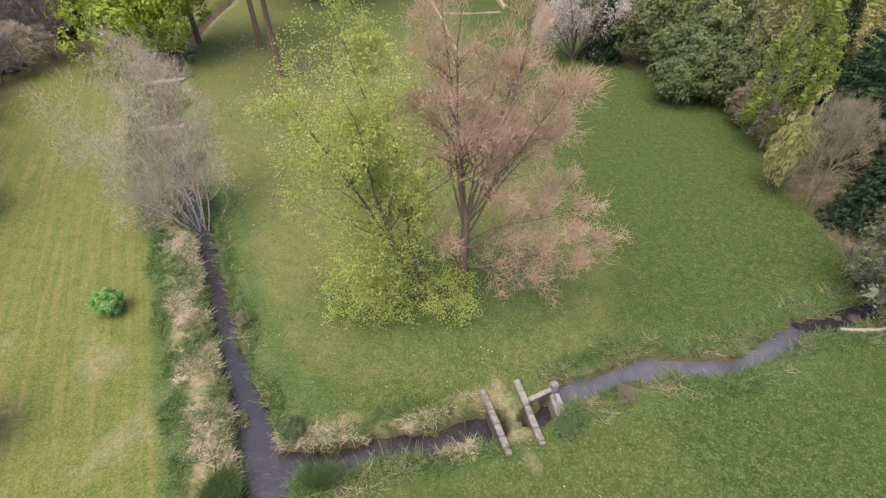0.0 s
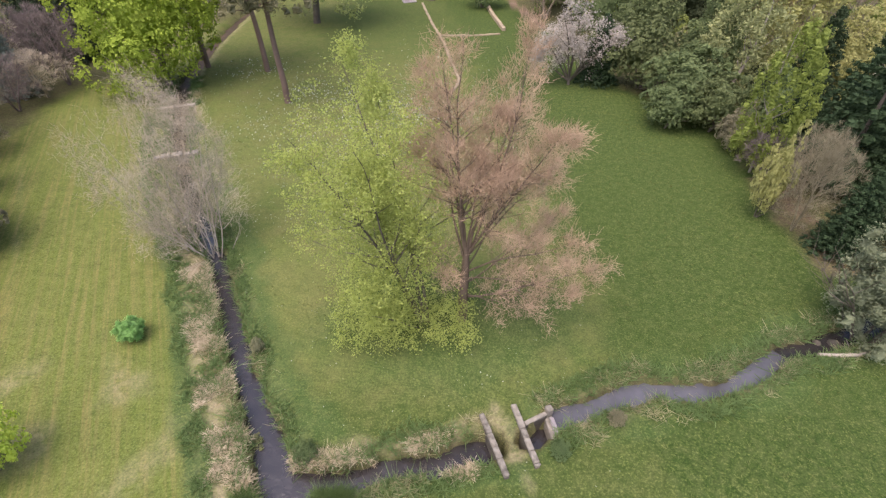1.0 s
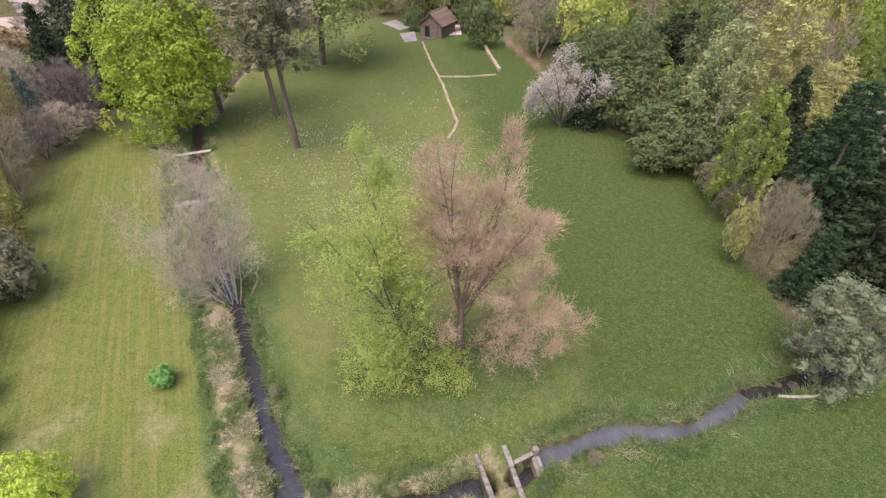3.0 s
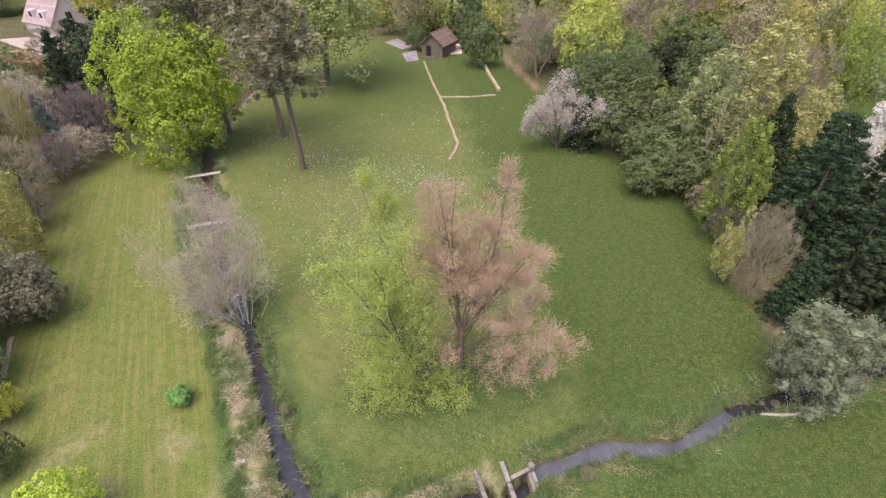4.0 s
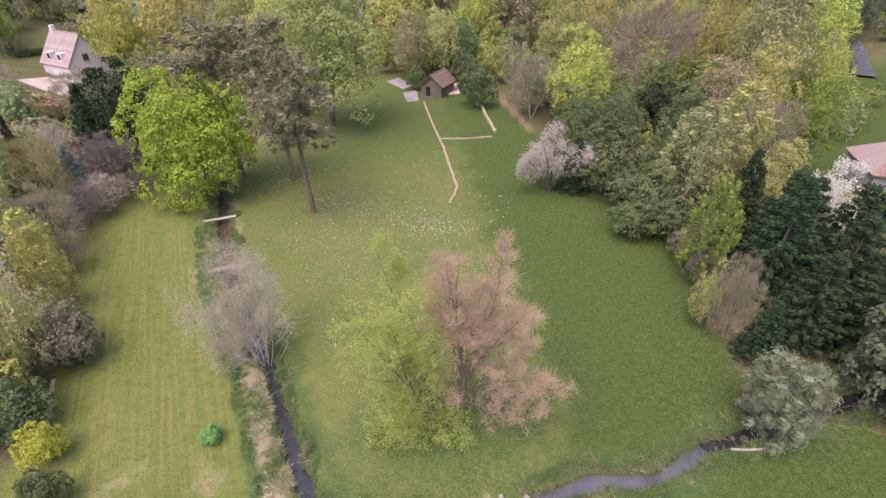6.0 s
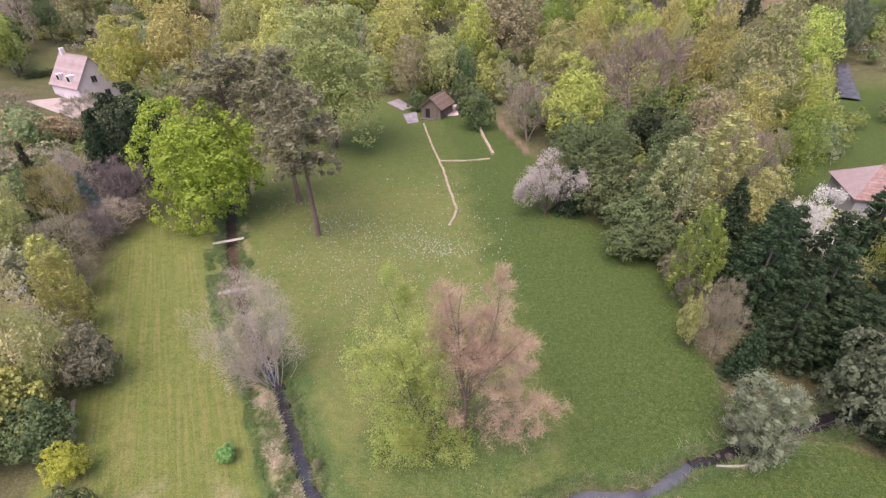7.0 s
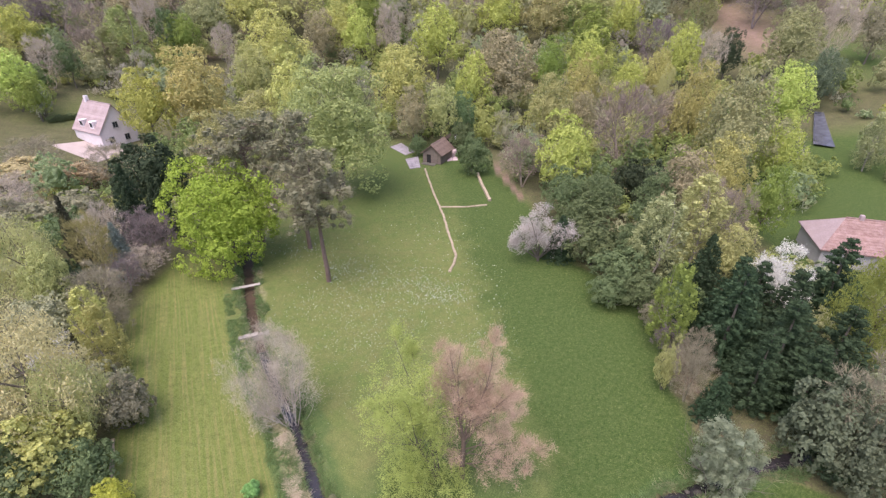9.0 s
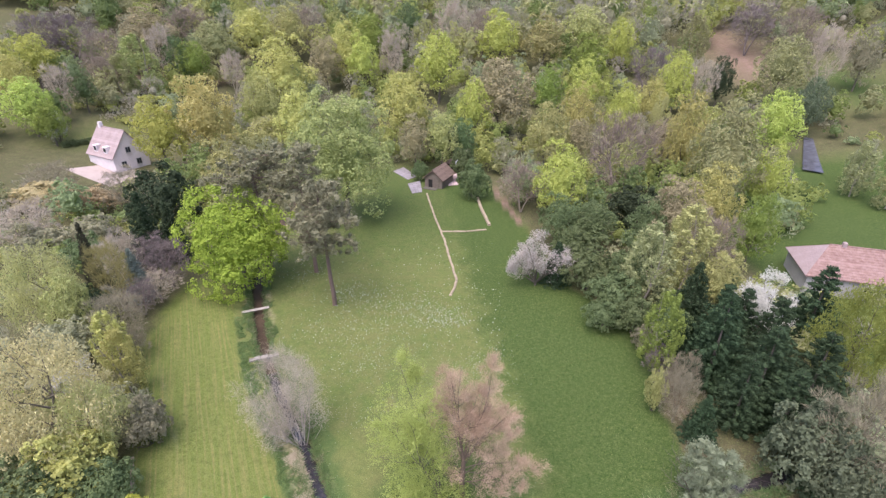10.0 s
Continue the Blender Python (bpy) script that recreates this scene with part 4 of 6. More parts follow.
NORTHWEST_WOOD = [  # kind, material, x, y, height, crown radius
    ("oak", "leaf_lime", -111.2, 101.1, 15, 6.4),
    ("oak", "leaf_fresh", -104.2, 97.7, 11, 4.2),
    ("oak", "leaf_lime", -129.3, 129.3, 16, 7.0),
    ("oak", "leaf_yellow", -125.1, 116.7, 14, 5.0),
    ("bare", "twig_grey", -114.1, 117.3, 14, 4.4),
    ("bare", "twig_purple", -134.3, 154.2, 15, 8.0),
    ("bare", "twig_purple", -140.7, 148.6, 15, 6.7),
    ("bare", "twig_brown", -118.1, 145.5, 16, 6.6),
    ("bare", "twig_brown", -113.8, 135.9, 12, 5.0),
    ("oak", "leaf_mid", -110.2, 120.3, 13, 3.9),
    ("birch", "leaf_green", -104.3, 140.3, 19, 6.4),
    ("birch", "leaf_pale", -107.7, 134.7, 14, 4.2),
    ("bare", "twig_grey", -103.9, 154.6, 18, 4.6),
    ("birch", "leaf_mid", -98.6, 154.1, 16, 5.0),
    ("oak", "leaf_fresh", -92.5, 153.8, 15, 5.8),
    ("oak", "leaf_orange", -63.5, 96.5, 22, 7.8),
    ("oak", "leaf_lime", -71.5, 89.5, 18, 6.2),
    ("bare", "twig_grey", -78.6, 150.9, 15, 4.2),
    ("oak", "leaf_pale", -92.1, 170.5, 18, 8.8),
    ("oak", "leaf_yellow", -81.1, 180.8, 21, 9.1),
    ("oak", "twig_leaf", -115.9, 169.1, 18, 10.3),
    ("oak", "leaf_olive", -69.6, 189.6, 21, 8.6),
    ("bare", "twig_brown", -108.5, 185.3, 16, 8.9),
    ("oak", "leaf_yellow", -58.2, 141.6, 24, 10.4),
    ("oak", "leaf_olive", -57.2, 118.9, 20, 6.1),
    ("oak", "leaf_yellow", -40.1, 97.2, 21, 6.5),
    ("oak", "leaf_lime", -35.7, 167.1, 20, 6.6),
    ("oak", "leaf_yellow", -43.7, 175.3, 21, 8.6),
    ("oak", "twig_leaf", -49.1, 164.7, 20, 6.5),
    ("bare", "twig_brown", -63.7, 197.2, 20, 6.1),
    ("oak", "leaf_fresh", -37.3, 192.4, 21, 8.7),
    ("shrub", "leaf_dark", -54.7, 59.5, 11, 6.1),
    ("poplar", "leaf_green", -22.3, 64.0, 24, 9.2),
    ("oak", "leaf_mid", -44.0, 112.0, 12, 5.5),
    ("oak", "leaf_olive", -47.6, 70.5, 13, 5.1),
    ("oak", "leaf_olive", -48.7, 97.4, 13, 6.5),
]
WEST_WOOD = [  # kind, material, x, y, height, crown radius
    ("bare", "twig_tan", -86.3, 72.0, 7, 5.0),
    ("bare", "twig_grey", -71.1, 47.4, 9, 4.5),
    ("shrub", "leaf_grey", -62.7, 49.8, 5.5, 4.3),
    ("bare", "twig_tan", -65.7, 65.8, 9, 4.6),
    ("shrub", "leaf_tan", -85.1, 66.5, 5, 6.0),
    ("shrub", "leaf_tan", -74.8, 66.0, 5, 5.5),
    ("shrub", "leaf_grey", -68.4, 45.4, 5.5, 4.5),
    ("blossom", "blossom_white", -104.5, 99.5, 8, 2.6),
    ("bare", "twig_yellow", -45.9, 31.0, 10.5, 2.6),
    ("spruce", "spruce_blue", -45.1, 34.2, 8, 2.0),
    ("bare", "twig_purple", -42.4, 37.4, 7.7, 3.3),
    ("bare", "twig_grey", -42.2, 33.8, 4.5, 2.8),
    ("bare", "twig_purple", -42.4, 30.2, 5, 2.4),
    ("bare", "twig_tan", -40.9, 23.9, 7.5, 3.1),
    ("bare", "twig_purple", -45.5, 39.6, 7, 3.4),
    ("bare", "twig_grey", -48.6, 36.6, 9, 3.0),
    ("spruce", "spruce_brown", -52.2, 35.9, 11, 1.7),
    ("spruce", "leaf_dark", -50.0, 45.4, 12, 3.2),
    ("spruce", "leaf_dark", -46.2, 46.0, 10, 2.8),
    ("willow", "leaf_yellowpale", -52.0, 26.8, 12, 4.8),
    ("oak", "leaf_olive", -46.6, 24.4, 10, 2.6),
    ("shrub", "leaf_dark", -47.8, 28.8, 5, 3.0),
    ("shrub", "leaf_grey", -45.0, 20.6, 5.5, 3.4),
    ("birch", "leaf_yellow", -35.2, 15.9, 8.6, 2.0),
    ("birch", "leaf_yellow", -38.6, 19.4, 8.0, 2.0),
    ("bare", "twig_tan", -38.4, 21.4, 4.0, 2.0),
    ("shrub", "leaf_grey", -31.6, 10.9, 4.4, 2.4),
    ("shrub", "leaf_mid", -57.5, 41.5, 6, 3.6),
]
WEST_NEAR = [  # kind, material, x, y, height, crown radius
    ("willow", "leaf_tan", -36.9, 7.3, 13, 6.8),
    ("shrub", "leaf_yellow", -32.7, 4.4, 6, 3.5),
    ("shrub", "leaf_mid", -34.7, 2.8, 6, 3.8),
    ("blossom", "blossom_white", -39.9, 15.2, 5, 1.9),
    ("blossom", "blossom_white", -35.9, 12.3, 4, 1.4),
    ("willow", "leaf_yellowpale", -32.6, 7.7, 9, 3.2),
    ("shrub", "leaf_lemon", -26.0, 1.7, 3, 1.3),
    ("shrub", "leaf_mid", -23.9, -1.2, 3, 1.3),
    ("shrub", "leaf_lemon", -18.2, -3.4, 3.5, 1.5),
    ("shrub", "leaf_grey", -29.6, 9.7, 5, 2.2),
    ("shrub", "leaf_mid", -29.3, 3.7, 4, 2.4),
]
ALL_TREES = EAST_EDGE + EAST_CONIFERS + EAST_WOOD + NORTH_WOOD + NORTHWEST_WOOD + WEST_WOOD + WEST_NEAR
for row in ALL_TREES:
    plant(*row)


def own_tree(name, label, at, wood, crown, bark, leaf):
    ob = thing(name, label, "tree", (at[0], at[1], float(land(*at))))
    part("trunk", quads("trunk", *wood, bark, True), bark, ob)
    part("crown", quads("crown", *crown, leaf), leaf, ob)
    return ob


def lime_tree():
    rng = np.random.default_rng(101)
    segs, tips = [], []
    limbs(rng, (0, 0, -0.3), (0, 0, 1), 9, 0.38, 0, 2, segs, tips, 0.62, 0.3, (6, 8), 0.6, 6, 0.06)
    more = [(-4.6, 0.5, 5.0, 1.9), (-6.6, -1.0, 1.2, 1.7), (-5.6, 0, 3.2, 1.9), (4.6, 0, 4.2, 1.9), (0.4, -4.6, -4.4, 2.0), (-3.6, -4.2, -4.6, 1.9)]
    crown = lobed(rng, 14.6, 6.9, 0.0, 0.05, 40, 15, 24, 0.30, 0.8, False, more)
    own_tree("lime_tree", "big round tree in vivid yellow-green leaf over a ditch", (-31.6, 37.5), prisms(segs, 6), joined(crown, core(7, 6.6, 6.2, 7.3, 0.1, 0.48, 24, 16)), BARK, LEAF["leaf_lime_tree"])


def scots_pine(x, y, h, reach, seed, lean, label):
    """A tall bare pinkish trunk with a flat, layered grey-green head."""
    rng = np.random.default_rng(seed)
    segs, p = [], np.array([0, 0, -0.3])
    for k in range(9):
        q = np.array([lean[0] * ((k + 1) / 9) ** 1.5 + 0.05 * rng.normal(), lean[1] * (k + 1) / 9, h * 0.93 * (k + 1) / 9])
        segs.append((p, q, 0.34 - 0.028 * k, 0.34 - 0.028 * (k + 1)))
        p = q
    stubs = []
    at, rad = [], []
    for k in range(48):
        t = rng.uniform(0.48, 1.0)
        foot = np.array([lean[0] * t ** 1.5, lean[1] * t, h * 0.93 * t])
        w = rng.uniform(0, 2 * math.pi)
        far = reach * (0.35 + 0.75 * math.sin(min(1, (1.06 - t) * 2.3) * math.pi / 2)) * rng.uniform(0.5, 1.05)
        end = foot + [far * math.cos(w), far * math.sin(w), 0.15 * far + rng.uniform(-0.6, 0.9)]
        stubs.append((foot, (foot + end) / 2 + [0, 0, -0.15], 0.07, 0.05))
        stubs.append(((foot + end) / 2 + [0, 0, -0.15], end, 0.05, 0.02))
        for f in (0.3, 0.45, 0.62, 0.8, 0.95, 1.05):
            at.append(foot + (end - foot) * f + rng.normal(scale=0.4, size=3))
            rad.append(rng.uniform(0.4, 0.85))
    wood = joined(prisms(segs, 8), prisms(stubs, 8))
    return own_tree("pine_tree", label, (x, y), wood, joined(leaves(rng, at, rad, 46, 0.26, 0, 0.45, 0.6), lumps(rng, at, np.array(rad), 0.5)), BARK_PINE, LEAF["pine_needle"])


def stems_tree(seed, stems, h, dense=1.0, lift=0.2, spread=0.6, thick=0.15, wide=1.0):
    """Several leaning stems from one foot; stems: way, length and start of each. Brought to the height h."""
    rng = np.random.default_rng(seed)
    segs, fine = [], []
    for wx, wy, wz, long, start in stems:
        feather(rng, start, (wx, wy, wz), long, thick * (long / h) ** 0.8, 0, segs, fine, lift, dense, spread)
    k = np.array([wide, 1.0, h / max(s[1][2] for s in segs)])
    fine[:] = [(a, b, min(ra, 0.011), min(rb, 0.009)) for a, b, ra, rb in fine]
    scaled = [[(np.array(a) * k, np.array(b) * k, ra, rb) for a, b, ra, rb in some] for some in (segs, fine)]
    return rng, *scaled


def russet_tree():
    """The tall leafless tree in mid-meadow: upright stems from a forked trunk, long low limbs to the east."""
    upright = [(-0.16, 0.02, 1, 9.6, (0.05, 0, 4.4)), (-0.05, -0.1, 1, 10.0, (0.08, 0, 4.4)), (0.12, 0.0, 1, 10.2, (0.1, 0, 4.2)), (-0.1, 0.2, 1, 8.4, (0.06, 0, 4.5)), (0.3, -0.12, 1, 8.2, (0.1, 0, 4.4)), (0.03, 0.1, 1, 7.0, (0.1, 0, 4.8)), (0.22, 0.15, 1, 9.2, (0.1, 0, 4.2)), (-0.28, 0.1, 1, 7.6, (0.05, 0, 4.0)), (0.40, -0.1, 0.9, 6.4, (0.12, 0, 4.6))]
    limbs_out = [(0.75, -0.1, 0.55, 6.0, (0.1, 0, 3.4)), (0.5, 0.4, 0.7, 5.0, (0.1, 0, 3.6)), (0.62, 0.1, 0.75, 5.4, (0.12, 0, 4.4)), (0.95, -0.12, 0.30, 6.6, (0.08, 0, 1.7)), (0.85, 0.35, 0.42, 5.6, (0.1, 0, 2.6)), (0.95, -0.4, 0.45, 5.0, (0.1, 0, 3.0)), (-0.6, -0.2, 0.75, 2.8, (0, 0, 3.2)), (0.6, -0.6, 0.35, 3.4, (0.1, 0, 1.9)), (-0.35, -0.5, 0.6, 2.6, (0, 0, 2.2))]
    rng, segs, fine = stems_tree(201, upright + limbs_out, 13.7, 1.75, 0.14, 0.56, 0.10)
    segs += [((0, 0, -0.3), (0.03, 0, 1.8), 0.30, 0.25), ((0.03, 0, 1.8), (0.08, 0, 3.4), 0.25, 0.2), ((0.08, 0, 3.4), (0.1, 0, 4.8), 0.2, 0.13)]
    own_tree("leafless_tree", "tall leafless tree with a haze of russet twigs", (-0.5, 5.0), prisms([s for s in segs if s[2] > 0.011], 5), joined(prisms(fine, 3), haze_on(rng, fine, 26000, 0.36, 0.0075, 0.45, 0.16)), BARK_WARM, LEAF["twig_russet"])


def spring_tree():
    """The tall tree beside it, leaning stems with small fresh leaves and low suckers."""
    stems = [(-0.12, 0.1, 1, 12.5, (0.1, 0, 0.3)), (-0.28, 0.1, 1, 11.5, (-0.1, 0, 0.2)), (-0.22, -0.1, 1, 10.5, (-0.1, 0.1, 0.2)), (0.0, 0.0, 1, 11.0, (0.2, 0, 0.2)), (-0.36, -0.1, 0.9, 8.5, (-0.2, 0, 0.2)), (-0.5, -0.5, 0.6, 4.5, (-0.3, -0.3, 0.1))]
    rng, segs, fine = stems_tree(211, stems, 12.4, 1.0, 0.2, 0.56, 0.10)
    ends = np.array([s[1] for s in fine])
    keep = ends[rng.integers(0, len(ends), 3400)] + rng.normal(scale=0.2, size=(3400, 3))
    low = np.stack([rng.uniform(-4.2, 2.6, 260), rng.uniform(-2.2, 0.8, 260), rng.uniform(0.3, 1.9, 260)], 1)
    side = np.stack([rng.normal(-1.7, 0.9, 220), rng.normal(-0.5, 0.7, 220), rng.uniform(0.8, 5.0, 220)], 1)
    pieces = [leaves(rng, side, rng.uniform(0.25, 0.55, 220), 40, 0.085, 0.4, 1, 0.1), leaves(rng, keep, rng.uniform(0.15, 0.45, 3400), 11, 0.085, 0.2, 1, 0.1), leaves(rng, low, rng.uniform(0.25, 0.6, 260), 42, 0.08, 0.4, 1, 0.1)]
    n = 330
    z = rng.uniform(0.4, 12.3, n)
    w, far = rng.uniform(0, 2 * math.pi, n), np.sqrt(rng.uniform(0, 1, n)) * np.interp(z, [0, 2.5, 5, 9, 11.2, 12.3], [3.6, 3.5, 2.9, 2.8, 2.9, 2.3])
    fill = np.stack([np.interp(z, [0, 3, 7, 13], [-0.9, -1.6, -2.2, -1.9]) + far * np.cos(w), 0.7 * far * np.sin(w), z], 1)
    pieces.append(leaves(rng, fill, rng.uniform(0.3, 0.65, n), 30, 0.09, 0.2, 1, 0.1))
    own_tree("spring_tree", "tall many-stemmed tree in thin fresh green leaf", (-2.4, 4.6), prisms([s for s in segs if s[2] > 0.014], 5), joined(*pieces), BARK, LEAF["leaf_spring"])


def grey_tree():
    """The leafless tree that leans over the ditch."""
    spread = np.random.default_rng(5)
    stems = []
    for k in range(13):
        out, w = 0.5 * math.sqrt((k + 0.5) / 13), 2.4 * k
        stems.append((out * math.cos(w) - 0.16, 0.8 * out * math.sin(w) + 0.08, 1, spread.uniform(8.6, 10.4) * (1 - 0.25 * out), (spread.uniform(-0.7, 0.1), spread.uniform(-0.2, 0.3), 0)))
    stems += [(-0.75, -0.1, 0.6, 5.5, (-0.6, 0, 0.3)), (0.75, 0.1, 0.6, 5.0, (0.1, 0, 0.4)), (-0.55, -0.5, 0.5, 4.2, (-0.5, 0, 0.2)), (-0.9, 0.2, 0.7, 5.5, (-0.5, 0, 0.6))]
    rng, segs, fine = stems_tree(221, stems, 11.6, 1.12, 0.22, 0.6, 0.055, 0.95)

    def egg(p):
        """Draws a point into the crown's egg-shaped outline."""
        z = min(max(p[2] / 11.9, 0.0), 1.0)
        wide, lean = 0.7 + 3.7 * math.sin(math.pi * z ** 1.25) ** 0.7, -0.26 * p[2]
        far = math.hypot(p[0] - lean, p[1])
        k = min(1.0, wide * (0.9 + 0.1 * math.sin(9 * p[0] + 7 * p[2])) / (far + 1e-6))
        return np.array([lean + (p[0] - lean) * k, p[1] * k, p[2]])

    segs, fine = ([(egg(a), egg(b), ra, rb) for a, b, ra, rb in some] for some in (segs, fine))
    own_tree("leafless_tree", "leafless many-stemmed tree with grey twigs leaning over a ditch", (-15.3, 10.2), prisms([s for s in segs if s[2] > 0.010], 5), joined(prisms(fine, 3), haze_on(rng, fine, 14000, 0.42, 0.0065, 0.3, 0.3)), BARK_PALE, LEAF["twig_grey"])


def silver_tree():
    rng = np.random.default_rng(231)
    segs, tips = [], []
    for _ in range(6):
        limbs(rng, (0, 0, -0.4), (*rng.normal(scale=0.35, size=2), 1), 4.6, 0.11, 0, 2, segs, tips, 0.5, 0.4, (3, 5), 0.6, 4, 0.12)
    at = clumps(rng, 210, 2.2, 3.1, 3.9, 0.15, 0.4)
    rad = rng.uniform(0.25, 0.55, 210)
    own_tree("willow_tree", "bushy silver-grey willow on the bank of a brook", (19.3, 4.6), prisms(segs, 4), joined(leaves(rng, at, rad, 80, 0.15, 0, 0.6, 0.5), lumps(rng, at, rad, 0.55)), BARK, LEAF["leaf_silver"])


lime_tree()
scots_pine(-17.7, 33.3, 18.5, 4.6, 301, (-0.8, 0.6), "tall Scots pine with a bare reddish trunk")
scots_pine(-22.6, 42.2, 20.0, 5.2, 302, (-1.4, 0.8), "tall Scots pine with a wide grey-green head")
scots_pine(-30.0, 43.5, 20.5, 6.6, 303, (-0.6, 0.4), "tall Scots pine with a broad dark head behind other trees")
russet_tree()
spring_tree()
grey_tree()
silver_tree()
plant("blossom", "blossom_pink", 10.8, 39.2, 9.0, 4.1)
for row in [("cypress", "spruce_dark", 32.6, 20.4, 10.8, 3.4), ("cypress", "spruce_dark", 31.5, 24.0, 9.5, 2.8), ("shrub", "leaf_grey", -10.25, 2.75, 0.8, 0.35), ("shrub", "leaf_pale", -9.0, -1.6, 1.1, 0.55), ("shrub", "leaf_mid", -6.6, -2.35, 0.7, 0.5), ("shrub", "leaf_mid", 3.35, -2.0, 0.6, 0.45), ("oak", "twig_leaf", -11.0, 93.5, 14.0, 4.2), ("oak", "leaf_olive", -4.5, 94.5, 15.0, 4.4), ("shrub", "leaf_mid", 0.6, 87.5, 7.5, 3.2), ("shrub", "leaf_mid", -9.6, 86.8, 4.6, 2.1), ("shrub", "leaf_grey", 5.9, -0.55, 0.6, 0.4), ("bare", "twig_tan", 21.2, 16.8, 3.0, 1.5), ("bare", "twig_purple", 21.4, 20.0, 3.6, 1.8)]:
    plant(*row)


def lawn_shrub():
    rng = np.random.default_rng(241)
    at = clumps(rng, 90, 0.62, 0.62, 0.66, 0.1, 0.1)
    stems = [((0, 0, -0.1), (0.25 * math.cos(k), 0.25 * math.sin(k), 0.5), 0.03, 0.015) for k in range(6)]
    ob = thing("shrub", "round bright green shrub standing alone on the lawn", "shrub", (-16.5, 3.2, float(land(-16.5, 3.2))))
    part("trunk", quads("trunk", *prisms(stems, 4), BARK, True), BARK, ob)
    crown = joined(leaves(rng, at, np.full(90, 0.13), 42, 0.065), lumps(rng, at, np.full(90, 0.13), 0.7), core(9, 0.6, 0.6, 0.66, 0.1, 0.85, 14, 8))
    part("crown", quads("crown", *crown, LEAF["leaf_shrub"]), LEAF["leaf_shrub"], ob)


lawn_shrub()


def in_the_wood(x, y, tall=True):
    """Whether a place on the slopes is wooded: not in the gardens, clearings and lawns."""
    if math.hypot((x - 88) / 15, (y - 94) / 18) < 1 or math.hypot((x - 110) / 15, (y - 162) / 44) < 1 or math.hypot((x - 130) / 8, (y - 142) / 15) < 1:
        return False
    if (-112 < x < -72 and 74 < y < 118) or (48 < x < 120 and 34 < y < 104 and y < 42 + 0.9 * (x - 40)):
        return False
    if tall and -100 < x < -62 and 62 < y < 90:
        return False
    if y > 97:
        return True
    east = np.interp(y, [-9, 9, 22, 27, 33, 40, 60, 90, 97], [34, 34, 30, 24, 21, 17.5, 13.5, 9.5, 4])
    west = np.interp(y, [-9, 4, 9, 25, 33, 40, 48, 60, 80, 97], [-30, -31, -33, -42, -44, -43, -41, -40, -40, -36])
    return x > east or x < west


def woodland_material():
    n = Nodes("woodland", 0.8, 0, 0.15)
    layer = n.add("ShaderNodeVertexColor")
    layer.layer_name = "tint"
    split = n.add("ShaderNodeSeparateColor")
    n.link(layer.outputs["Color"], split.inputs[0])
    ramp = n.add("ShaderNodeValToRGB").color_ramp
    tones = ((0.0, (0.25, 0.33, 0.13)), (0.22, (0.41, 0.48, 0.15)), (0.45, (0.55, 0.57, 0.19)), (0.66, (0.49, 0.49, 0.26)), (0.82, (0.53, 0.48, 0.38)), (1.0, (0.40, 0.51, 0.24)))
    ramp.elements[0].color, ramp.elements[1].color = (*tones[0][1], 1), (*tones[-1][1], 1)
    for at, col in tones[1:-1]:
        ramp.elements.new(at).color = (*col, 1)
    node = [k for k in n.tree.nodes if k.type == "VALTORGB"][0]
    n.link(split.outputs[0], node.inputs[0])
    island = n.add("ShaderNodeNewGeometry").outputs["Random Per Island"]
    patch = n.ramp(n.noise(0.8, 4, 0.65), 0.35, 0.65)
    n.bump(patch, 1.0, 0.6)
    fine = n.ramp(n.noise(2.2, 4, 0.7), 0.35, 0.65)
    n.colour(n.mix(n.times(n.mix(0.35, island, n.mix(0.5, patch, fine)), 0.5), node.outputs[0], n.mix(0.6, node.outputs[0], (0.03, 0.04, 0.012))))
    glow = n.add("ShaderNodeBsdfTranslucent")
    n.link(node.outputs[0], glow.inputs["Color"])
    blend = n.add("ShaderNodeMixShader", Fac=0.42)
    n.link(n.bsdf.outputs[0], blend.inputs[1])
    n.link(glow.outputs[0], blend.inputs[2])
    n.link(blend.outputs[0], n.tree.nodes["Material Output"].inputs["Surface"])
    return n.mat


WOODLAND = woodland_material()


